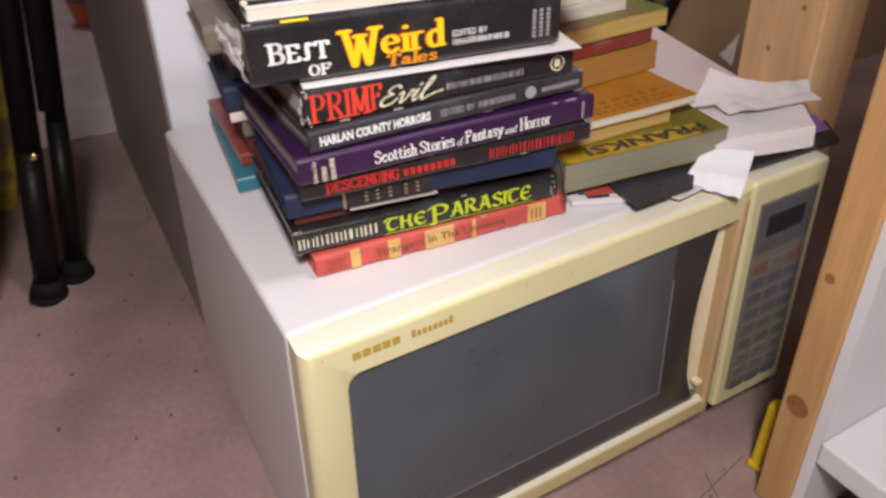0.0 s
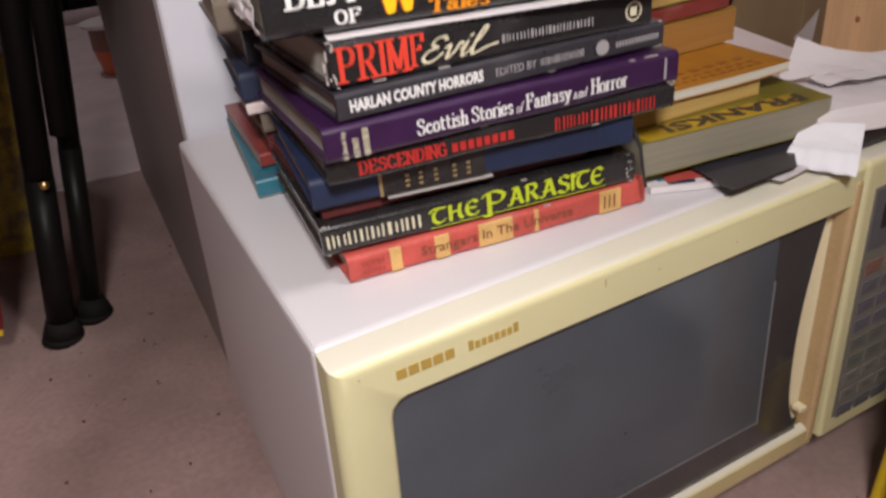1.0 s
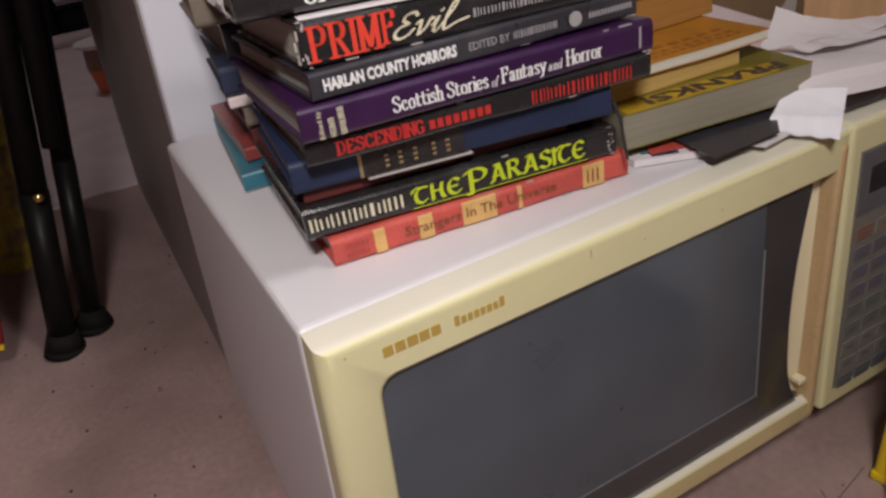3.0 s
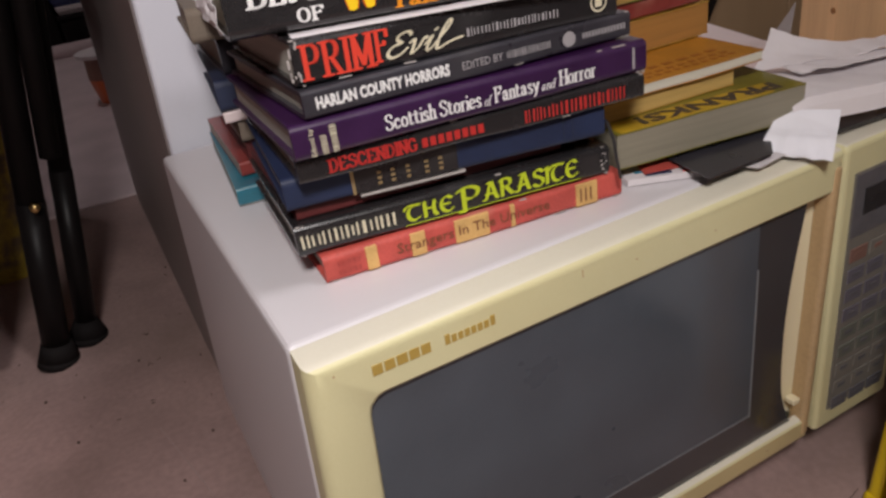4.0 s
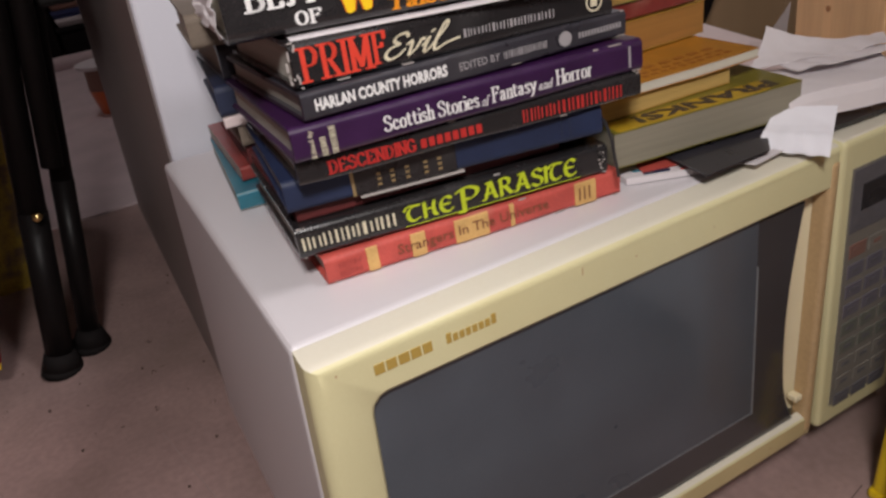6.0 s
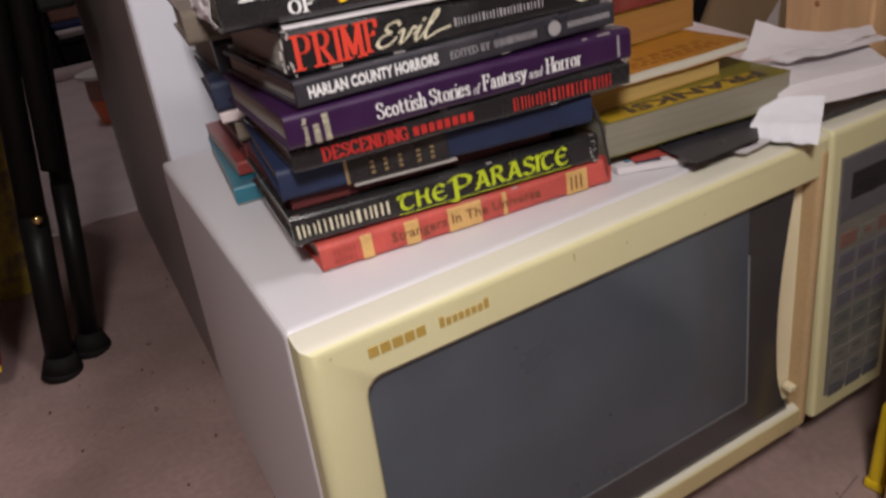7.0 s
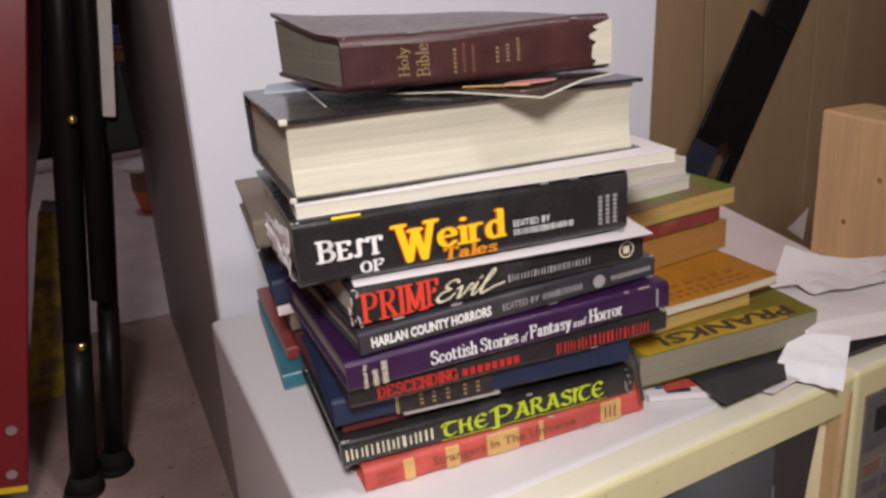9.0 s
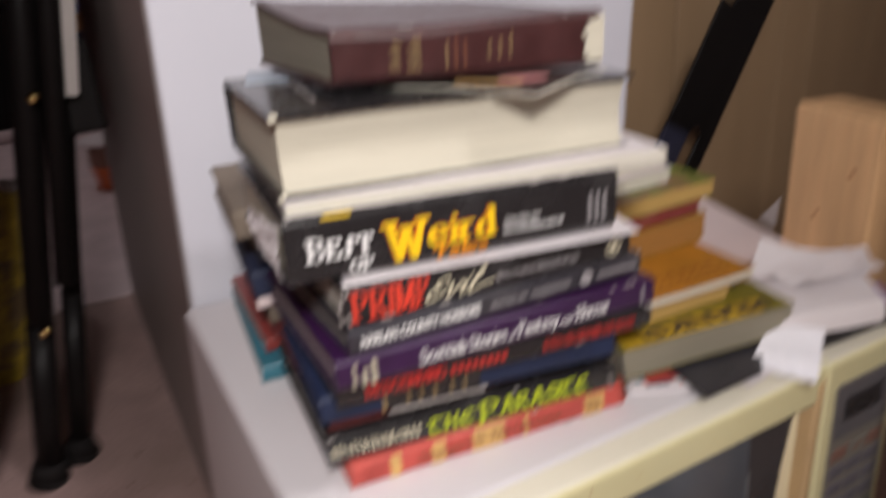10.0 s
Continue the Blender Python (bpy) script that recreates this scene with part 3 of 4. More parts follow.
part("latch", box(0.4215, 0.4305, 0.004, 0.014, 0.098, 0.104, 0.001, 1), M_CREAM2, door)
# maker's mark as plain bars
for x, w, h in ((0.0352, 0.0066, 0.0088), (0.0432, 0.0066, 0.0088), (0.0512, 0.007, 0.0088), (0.0594, 0.0066, 0.0088), (0.0674, 0.0062, 0.0088)):
    part("maker_mark", box(x, x + w, -0.0004, 0.0002, 0.3280, 0.3280 + h * 0.80), M_GOLD, door)
for i in range(8):
    part("maker_mark", box(0.0835 + i * 0.0046, 0.0835 + i * 0.0046 + 0.0034, -0.0004, 0.0002, 0.3280, 0.3333 + (0.0018 if i in (0, 7) else 0)), M_GOLD, door)
part("brown_mark", box(0.187, 0.1877, -0.0004, 0.0002, 0.334, 0.340), M_BROWNED, door)
# control panel
panel = part("control_panel", taper(box(SEAM + .0012, MWX, 0.0, 0.0255, Z0, Z1 + .0005, 0.005, 3), 0.03), M_CREAM, mw, "cream control panel beside the door")
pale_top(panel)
part("keypad_sheet", taper(box(0.456, 0.537, -0.0008, 0.001, 0.075, 0.322), 0.03), M_KEYPALE, panel, "worn grey membrane keypad")
part("display_surround", taper(box(0.458, 0.536, -0.0014, -0.0006, 0.262, 0.320), 0.03), M_KEYPAD, panel)
part("display", taper(box(0.470, 0.522, -0.0020, -0.0012, 0.281, 0.305), 0.03), M_DARK, panel, "unlit black display")
for r in range(9):
    z = 0.250 - r * 0.0205
    cm = [M_KEYRED, M_KEYBLUE, M_KEYBLUE, M_KEYBLUE, M_KEYGREEN, M_KEYGREEN, M_KEYPALE, M_KEYPALE, M_KEYPAD][r]
    for cc in range(3):
        x = 0.461 + cc * 0.0255
        part("key", taper(box(x, x + 0.022, -0.0016, -0.0006, z - 0.014, z, 0.0006, 1), 0.03), cm if not (r == 0 and cc == 1) else M_KEYPALE, panel)
        part("key_print", taper(box(x + 0.006, x + 0.016, -0.0019, -0.0014, z - 0.009, z - 0.005), 0.03), M_KEYPAD if r else M_KEYRED, panel)

# ---- front pile of books ----
S = {}
S["red"] = book("faded red hardback with tan bands at the foot of the pile", (0.042, 0.0795, 0.3503), -7.2, 0.224, 0.145, 0.0195, M_REDSPINE, M_PAGEGREY, skew=-0.07)
S["para"] = book("black jacketed hardback with lime title lettering, worn corners", (0.030, 0.086, 0.3715), -8.9, 0.226, 0.150, 0.0215, M_BLACKJ, M_PAGEGREY, skew=-0.07)
S["thin"] = book("thin maroon cloth book with a torn pale edge", (0.036, 0.094, 0.3935), -8.0, 0.19, 0.150, 0.0095, M_MAROON, M_PAGEGREY, skew=-0.07)
S["blue"] = book("dark blue cloth hardback with a black title band", (0.030, 0.088, 0.4035), -11.0, 0.220, 0.150, 0.0215, M_BLUE, M_PAGEGREY, skew=-0.07)
S["desc"] = book("black hardback with red lettering lying in the pile", (0.037, 0.070, 0.4255), -8.0, 0.238, 0.160, 0.0165, M_BLACKJ, M_PAGEGREY, skew=-0.07)
S["scot"] = book("purple jacketed hardback with a white serif title", (0.036, 0.061, 0.4425), -5.7, 0.240, 0.165, 0.0215, M_PURPLE, M_PAGEGREY, skew=-0.07)
S["harl"] = book("charcoal paperback with white typewriter lettering", (0.047, 0.061, 0.4655), -3.3, 0.224, 0.160, 0.0165, M_CHAR, M_PAGEGREY, spine_r=0.15, skew=-0.07)
S["prime"] = book("black hardback with red and cream title, torn at the corner", (0.048, 0.066, 0.4830), -4.6, 0.213, 0.150, 0.0265, M_BLACKJ, M_PAGEGREY, tilt=1.0, skew=-0.07)
S["best"] = book("thick black jacketed hardback with white and yellow title", (0.021, 0.080, 0.5125), -9.2, 0.2245, 0.155, 0.0430, M_BLACKJ, M_PAGE, tilt=0.9, skew=-0.07)
S["white"] = book("thin white softcover with its page edges outward", (0.027, 0.086, 0.5555), -11.8, 0.254, 0.165, 0.0085, M_PAPER, M_PAGEWHITE, hard=False, front="fore", tilt=0.5, skew=-0.07)
S["big"] = book("big black hardback with its cream page edges outward", (0.026, 0.090, 0.5645), -8.5, 0.240, 0.162, 0.0500, M_BLACKJ, M_PAGE, front="fore", tilt=1.2, over=0.004, hollow=0.004, skew=-0.07)
S["bible"] = book("worn maroon leather book with gold spine lettering", (0.077, 0.112, 0.6200), -15.0, 0.176, 0.142, 0.0345, M_LEATHER, M_PAGEDIM, over=0.0015, wob=0.0025, tilt=1.0, spine_r=0.4, skew=-0.30,
                  warp=lambda u, w, h: h * (0.0025 * math.sin(math.pi * u) * w + 0.013 * w * w * (1 - u) ** 3))

# ---- second pile, behind ----
G = "books behind the front pile"
S["prank"] = book("yellow and olive softcover with an upside-down title", (0.268, 0.060, 0.3660), -8.0, 0.170, 0.20, 0.0275, M_OLIVE, M_PAGEDULL, hard=False, front="fore", group=G)
S["tan"] = book("thick paperback with tan page edges", (0.262, 0.084, 0.3940), -3.0, 0.140, 0.17, 0.0145, M_OCHRE, M_PAGETAN, hard=False, front="fore", group=G)
S["orange"] = book("orange softcover with white page edges, curled", (0.262, 0.080, 0.4090), -3.0, 0.165, 0.18, 0.0085, M_ORANGE, M_PAGEWHITE, hard=False, front="fore", group=G)
S["orange2"] = book("paperback with orange page edges", (0.262, 0.142, 0.4185), 0.0, 0.178, 0.12, 0.0275, M_OCHRE, M_PAGEORANGE, hard=False, front="fore", group=G)
S["brick"] = book("brick red paperback lying in the pile", (0.262, 0.142, 0.4470), 0.0, 0.168, 0.12, 0.0145, M_BRICKC, M_PAGEORANGE, hard=False, group=G)
S["green"] = book("paperback with a mottled green cover and tan pages", (0.262, 0.140, 0.4620), 0.0, 0.184, 0.12, 0.0160, M_GREENC, M_PAGETAN, hard=False, front="fore", group=G)
S["cream"] = book("softcover with greenish cream page edges", (0.240, 0.160, 0.4790), 0.0, 0.170, 0.11, 0.0130, M_PAPER, M_PAGEWHITE, hard=False, front="fore", group=G)
S["pink"] = book("pale pink softcover with white page edges", (0.220, 0.165, 0.4925), 0.0, 0.190, 0.15, 0.0150, M_PINK, M_PAGEWHITE, hard=False, front="fore", group=G)
S["teal"] = book("teal softcover at the foot of the rear pile", (0.028, 0.250, 0.3505), -6.0, 0.20, 0.18, 0.017, M_TEAL, M_PAGEGREY, hard=False, group=G)
S["rear"] = book("dark red softcover on the teal book", (0.040, 0.270, 0.3680), -3.0, 0.20, 0.16, 0.013, M_BRICKC, M_PAGEGREY, hard=False, group=G)
for label, x, y, z, t, ang, cover, pages in (
        ("worn brown hardback in the rear pile", 0.049, 0.265, 0.3812, 0.019, -4, M_MAROON, M_PAGEGREY),
        ("tan hardback in the rear pile", 0.046, 0.258, 0.4005, 0.019, -6, M_TAUPE, M_PAGEDULL),
        ("softcover with pinkish white covers in the rear pile", 0.036, 0.255, 0.4198, 0.009, -9, M_PINK, M_PAGEWHITE),
        ("thick navy cloth book in the rear pile", 0.035, 0.254, 0.4292, 0.025, -7, M_NAVY, M_PAGEGREY),
        ("dark hardback in the rear pile", 0.047, 0.262, 0.4546, 0.0292, -3, M_CHAR, M_PAGEDULL),
        ("taupe hardback with grey pages on the rear pile", 0.028, 0.250, 0.4845, 0.027, -6, M_TAUPE, M_PAGEGREY)):
    book(label, (x, y, z), ang, 0.205, 0.150, t, cover, pages, group=G)

# ---- sheets and papers on the microwave ----


def sheet(name, label, category, pts, z, material, nx=10, ny=10, wob=0.0, crumple=0.0, seed=1.0, thick=0.0006, drop=None):
    """A thin sheet over the four corners pts, each x, y, z offset, with folds and waves."""
    bm = bmesh.new()
    p = [Vector((*q[:2], z + (q[2] if len(q) > 2 else 0))) for q in pts]
    g = []
    for i in range(nx + 1):
        row = []
        for j in range(ny + 1):
            a, b = i / nx, j / ny
            v = p[0] * (1 - a) * (1 - b) + p[1] * a * (1 - b) + p[2] * a * b + p[3] * (1 - a) * b
            d = wob * noise.noise((v.x * 18 + seed, v.y * 18, seed)) + crumple * abs(noise.noise((v.x * 40 + seed, v.y * 30, seed * 2)))
            v.z += d + (wob if wob else 0)
            if drop:
                v.z += drop(a, b)
            row.append(bm.verts.new(v))
        g.append(row)
    for i in range(nx):
        for j in range(ny):
            bm.faces.new((g[i][j], g[i + 1][j], g[i + 1][j + 1], g[i][j + 1]))
    bmesh.ops.recalc_face_normals(bm, faces=bm.faces)
    bmesh.ops.solidify(bm, geom=bm.faces[:], thickness=thick)
    return tagged(part(name, bm, material), label, category)


sheet("cardboard_sheet", "large pale pinkish card sheet overhanging the microwave edge", "card", [(0.30, 0.10), (0.597, 0.075), (0.69, 0.43), (0.30, 0.44)], 0.3515, M_PINK, thick=0.0015)
sheet("magazine", "magazine with red and white cover under the books", "magazine", [(0.276, 0.058), (0.335, 0.030), (0.40, 0.10), (0.285, 0.13)], 0.3560, M_PAPER, 6, 6, thick=0.005)
sheet("red_leaflet", "red and white leaflet corner on the magazine", "leaflet", [(0.290, 0.056), (0.323, 0.046), (0.34, 0.07), (0.30, 0.08)], 0.3580, M_REDSPINE, 4, 4, thick=0.0008)
sheet("dark_card", "dark grey card lying flat beside the books", "card", [(0.310, 0.012), (0.374, 0.012), (0.44, 0.075), (0.316, 0.062)], 0.3615, M_CHAR, 4, 4, thick=0.0008)
sheet("paper_scrap", "curled white paper scrap at the front edge", "paper", [(0.352, 0.019), (0.357, 0.009), (0.392, 0.013), (0.394, 0.030)], 0.3525, M_PAPER, 8, 8, 0.002, 0.002, 5.0)
sheet("black_folder", "black folder edge under the loose papers", "folder", [(0.43, 0.020), (0.572, 0.012), (0.60, 0.050), (0.44, 0.10)], 0.3545, M_DARK, 6, 6, thick=0.004)
sheet("purple_card", "small purple card corner under the papers", "card", [(0.53, 0.03), (0.575, 0.028), (0.592, 0.058), (0.55, 0.07)], 0.3600, mat("purple_card", (0.24, 0.11, 0.33), 0.5), 4, 4, thick=0.001)


def flap(a, b):
    """The front margin of the sheet is turned down over the folder."""
    return -0.019 * max(0.0, 1 - b / 0.06) + 0.003 * math.sin(5 * a + 2 * b) * b


sheet("loose_paper", "large white sheet with its front margin turned down", "paper", [(0.424, 0.034), (0.522, 0.006), (0.578, 0.075), (0.440, 0.112)], 0.3800, M_PAPER, 26, 26, 0.0012, 0.0012, 3.0, drop=flap)
sheet("loose_paper", "crumpled white sheet folded up behind", "paper", [(0.446, 0.098), (0.575, 0.058), (0.600, 0.080), (0.491, 0.118)], 0.3850, M_PAPER, 30, 24, 0.003, 0.003, 7.0, drop=lambda a, b: 0.008 * b * (1 - a) + 0.018 * (b * (1 - a)) ** 3)
sheet("loose_paper", "narrow crumpled strip of white paper on top", "paper", [(0.470, 0.068), (0.572, 0.042), (0.580, 0.060), (0.480, 0.100)], 0.3850, M_PAPER, 26, 14, 0.002, 0.003, 17.0)
sheet("paper_slip", "creased paper slip sloping down to the front edge", "paper", [(0.378, 0.029, -0.001), (0.405, -0.015, -0.003), (0.4535, 0.0165, 0.016), (0.418, 0.045, 0.019)], 0.3555, M_SLIP, 22, 22, 0.0006, 0.0016, 11.0, drop=lambda a, b: 0.002 * max(0.0, 1 - abs(b - 0.35) * 4) + 0.0006 * math.sin(23 * a) * (1 - b))

sheet("film_scrap", "crumpled scrap of pale film against the pine board", "scrap", [(0.655, 0.250, 0.001), (0.640, 0.215, 0.001), (0.632, 0.205, 0.045), (0.650, 0.238, 0.012)], 0.3530, M_TAPE, 10, 10, 0.001, 0.004, 21.0)

# ---- right of the microwave ----
pb = thing("pine_board", "short upright pine board beside the microwave", "board", pose(0.6265, 0.195, 0, 0, 0, -101))
part("board", box(0, 0.114, 0, 0.055, 0, 0.513, 0.003, 2), M_PINE, pb)
part("knot", rod((0.085, -0.0006, 0.455), (0.085, 0.003, 0.455), 0.003), M_KNOT, pb)
part("knot", rod((0.045, -0.0006, 0.40), (0.045, 0.003, 0.40), 0.003), M_KNOT, pb)

unit = thing("shelf_unit", "white shelf unit with a knotty pine upright", "shelving")
post = part("upright", box(0.440, 0.530, -0.120, -0.082, 0, 1.28, 0.003, 2), M_PINE2, unit, "knotty pine upright")
part("back_panel", box(0.443, 1.35, -0.132, -0.1205, 0, 1.28), M_WHITEPAINT, unit, "white painted panel")
for z in (0.130, 0.50, 0.88, 1.25):
    part("shelf", box(0.440, 1.35, -0.46, -0.1325, z - 0.030, z, 0.003, 2), M_WHITEPAINT, unit)
part("side_panel", box(1.35, 1.365, -0.46, -0.1205, 0, 1.28), M_WHITEPAINT, unit)
for ky, kz, kr in ((-0.100, 0.150, 0.012), (-0.094, 0.30, 0.005)):
    part("knot", rod((0.4394, ky, kz), (0.445, ky, kz), kr, seg=20), M_KNOT, post)

yh = thing("yellow_rod", "bright yellow plastic rod standing behind the pine upright", "rod", pose(0.473, -0.058, 0, 0, 6, 10))
part("grip", box(-0.010, 0.010, -0.008, 0.008, 0, 0.095, 0.007, 3), M_YPLASTIC, yh)
part("end_cap", box(-0.0115, 0.0115, -0.0095, 0.0095, 0, 0.010, 0.003, 2), M_YPLASTIC, yh)

# black bar leaning before the panelled wall
lb = thing("leaning_bar", "flat black metal bar leaning before the panelled wall", "bar", pose(0.709, 0.612, 0))


def slotted_bar():
    """A flat bar with a round-ended slot low down and a narrower upper length."""
    bm = bmesh.new()
    w = 0.060
    for z0, z1, x0, x1 in ((0.03, 0.25, -w, w), (0.25, 0.402, -w, -0.004), (0.25, 0.402, 0.027, w), (0.417, 0.632, -w, w), (0.632, 1.45, -0.026, w)):
        box(x0, x1, -0.003, 0.003, z0, z1, 0.001, 1, bm=bm)
    # the round head of the slot
    for k in range(6):
        a0 = math.pi * k / 6
        xa, xb = 0.0115 - 0.0155 * math.cos(a0), 0.0115 - 0.0155 * math.cos(a0 + math.pi / 6)
        box(xa, xb, -0.003, 0.003, 0.402 + 0.0145 * math.sin(a0 + math.pi / 12), 0.418, bm=bm)
    for x0, x1 in ((-w, -0.004), (0.027, w)):
        box(x0, x1, -0.003, 0.003, 0.400, 0.419, bm=bm)
    return bm


bar = part("bar", slotted_bar(), M_BLACKMETAL, lb)
bar.matrix_basis = pose(0, 0, 0.0, 0, 30, 0)
tape = part("tape_wrap", box(-0.0610, -0.0035, -0.0042, 0.0042, 0.29, 0.40, 0.001, 1), M_SHADOWBLUE, lb, "dark blue tape")
tape.matrix_basis = pose(0, 0, 0.0, 0, 30, 0)

# ---- left of the cabinet ----
stand = thing("folded_stand", "folded black steel stand with two telescopic legs", "stand")


def leg(foot, top, lower, rad):
    f, t = Vector(foot), Vector(top)
    d = (t - f).normalized()
    m = f + d * lower
    lg = part("leg", rod(f + d * 0.02, m, rad, rad), M_BLACKMETAL, stand, smooth=True)
    part("sleeve", rod(m - d * 0.02, t, rad * 0.95, rad * 0.95), M_BLACKMETAL, lg, smooth=True)
    bm = rod(f, f + d * 0.010, 0.030, 0.028)
    rod(f + d * 0.010, f + d * 0.034, 0.028, rad * 1.1, bm=bm)
    part("rubber_foot", bm, M_RUBBER, lg, "flared rubber foot", smooth=True)
    return lg, d, m


la, da, ma = leg((-0.209, 0.75, 0.0), (0.02, 0.77, 1.15), 0.25, 0.019)
lc, dc, mc = leg((-0.164, 0.79, 0.0), (0.06, 0.81, 1.15), 0.27, 0.0155)
for k, (px, py, pz) in enumerate(((-0.155, 0.722, 0.245), (-0.091, 0.722, 0.553))):
    part("screw", rod((px, py + 0.006, pz), (px, py - 0.004, pz), 0.008, 0.005), M_BRASS, la, "round brass screw head", smooth=True)
for px, py, pz in ((-0.102, 0.735, 0.385), (-0.046, 0.738, 0.665)):
    part("screw", rod((px, py + 0.006, pz), (px, py - 0.003, pz), 0.004, 0.003), M_BRASS, la, "small brass rivet", smooth=True)
part("sleeve", rod((-0.115, 0.742, 0.30), (0.045, 0.757, 1.15), 0.014), M_BLACKMETAL, la, smooth=True)
tag = part("tag", box(-0.019, 0.019, -0.0015, 0.0015, 0, 0.40), M_TAPE, la, "pale paper strip")
tag.matrix_basis = pose(-0.058, 0.748, 0.548, 0, 11, 0)
hub = box(-0.062, -0.012, 0.775, 0.80, 0.49, 0.61, 0.006, 2)
part("hub_plate", hub, M_BLACKMETAL, stand)

rb = thing("red_cabinet", "red painted cabinet with screws and a yellow lower edge", "cabinet", pose(-0.271, 0.715, 0.055, 0, 14.5, 0))
part("board", box(-0.60, 0, 0, 0.018, 0.008, 1.1, 0.002, 1), M_REDPAINT, rb)
part("edge_strip", box(-0.60, -0.001, -0.001, 0.019, 0.0, 0.008), M_YPLASTIC, rb, "yellow edge strip")
part("box_body", box(-0.60, -0.004, 0.018, 0.90, 0.36, 1.1, 0.002, 1), M_REDPAINT, rb)
for sz in (0.098, 0.03):
    part("screw", rod((-0.02, -0.003, sz), (-0.02, 0.004, sz), 0.007), M_STEEL, rb)
part("leg_support", box(-0.60, -0.52, 0.02, 0.22, -0.06, 0.4), M_REDPAINT, rb)

# paler, pinker floor beyond y = 1.37, and clutter further back
mt = thing("pale_floor_area", "pale pinkish layer over the far part of the floor", "mat")
bm = box(-1.9, 0.9, 1.37, 3.35, 0, 0.004)
part("sheet", bm, M_PALEFLOOR, mt)
part("rolled_edge", rod((-1.9, 3.36, 0.03), (0.9, 3.36, 0.03), 0.03), M_PALEFLOOR, mt, smooth=True)
pot = thing("orange_pot", "orange and brown pot on the floor beyond the cabinet", "pot", pose(0.085, 2.33, 0.004))
part("pot", rod((0, 0, 0), (0, 0, 0.08), 0.07, 0.085, 20), M_ORANGEP, pot)
part("rim", rod((0, 0, 0.08), (0, 0, 0.15), 0.085, 0.08, 20), M_BROWNP, pot)
part("saucer", rod((0, 0, 0.15), (0, 0, 0.162), 0.10, 0.105, 20), M_PAPER, pot)
M_RUSTBOX = mat("rust_brown_card", (0.20, 0.085, 0.03), 0.7, var=0.2, scale=12)
M_TUBBLUE = mat("dull_blue_plastic", (0.035, 0.05, 0.16), 0.5, var=0.15, scale=12)
for nm, lab, cat, x0, x1, y0, z0, z1, mm in (
        ("dark_crate", "dark crate standing at the end of the pale floor area", "crate", -1.0, -0.02, 3.42, 0, 0.55, M_RUBBER),
        ("black_case", "flat black case at the foot of the clutter", "case", -0.01, 0.9, 3.43, 0, 0.145, M_RUBBER),
        ("white_tray", "white plastic tray on the black case", "tray", 0.0, 0.8, 3.45, 0.165, 0.180, M_PAPER),
        ("flat_crate", "flat blue plastic crate among the clutter", "crate", -0.01, 0.85, 3.46, 0.20, 0.215, M_TUBBLUE),
        ("storage_box", "brown cardboard box among the clutter", "box", -0.01, 0.9, 3.45, 0.235, 0.31, M_BROWNP),
        ("fabric_bundle", "dark blue fabric bundle on the boxes", "bundle", -0.01, 0.9, 3.45, 0.33, 0.40, M_SHADOWBLUE),
        ("storage_box", "rust brown box high on the stacked clutter", "box", -0.01, 0.9, 3.45, 0.42, 0.48, M_RUSTBOX),
        ("plastic_tub", "dull blue plastic tub on the stacked boxes", "tub", -0.01, 0.9, 3.44, 0.50, 0.56, M_TUBBLUE),
        ("dark_chest", "dark chest behind the clutter", "chest", -1.8, 0.9, 3.8, 0, 1.6, M_RUBBER)):
    o = thing(nm, lab, cat, pose(x0, y0, z0))
    part("body", box(0, x1 - x0, 0, 0.28, 0, z1 - z0, min(0.012, (z1 - z0) / 3), 2), mm, o)
    part("lid", box(-0.005, x1 - x0 + 0.005, -0.006, 0.285, z1 - z0, z1 - z0 + 0.02, 0.004, 2), mm, o)
yb = thing("yellow_packet", "yellow printed packet leaning behind the stand", "packet", pose(-0.30, 1.10, 0.0, -3, 17, 0))
part("packet", box(0, 0.062, 0, 0.03, 0.0, 0.37, 0.006, 2), mat("yellow_print", (0.42, 0.30, 0.03), 0.5, var=0.3, scale=40, second=(0.18, 0.12, 0.05), edge=(0.5, 0.58)), yb)
part("fold", box(0.004, 0.058, -0.004, 0.034, 0.37, 0.385, 0.003, 2), M_TAPE, yb)

# ---- lettering and wear on the books ----
b = S["para"]
UNC = dict(face="uncial", nib=(1.0, 0.34), angle=28)
penned("THE", 0.036, 0.0125, M_ILIME, b, on_spine(0.0715, 0.0045), **UNC)
penned("P", 0.0185, 0.0190, M_ILIME, b, on_spine(0.1085, 0.0005), face="uncial", nib=(0.85, 0.3), angle=28)
penned("ARASITE", 0.0735, 0.0140, M_ILIME, b, on_spine(0.1275, 0.0045), gap=1.2, **UNC)
bars(9, 0.064, 0.0090, M_ICREAM, b, on_spine(0.003, 0.006), name="author_bar")
part("title_rule", box(0.072, 0.203, -0.0004, 0, 0.0022, 0.0026), M_ILIME, b)
rng = random.Random(9)
for i in range(9):
    u, v, w = rng.uniform(0.2185, 0.2245), rng.uniform(0.002, 0.019), rng.uniform(0.0005, 0.0018)
    part("worn_spot", box(u, u + w, -0.0005, 0.002, v, v + w * rng.uniform(0.5, 1.8), 0.0002, 1), M_TAPE, b)
b = S["red"]
for u0, u1 in ((0.0285, 0.0365), (0.060, 0.0705), (0.092, 0.1175), (0.134, 0.1375), (0.186, 0.2035)):
    part("spine_band", box(u0, u1, -0.0006, 0.003, 0.0012, 0.0183, 0.0004, 1), M_BAND, b)
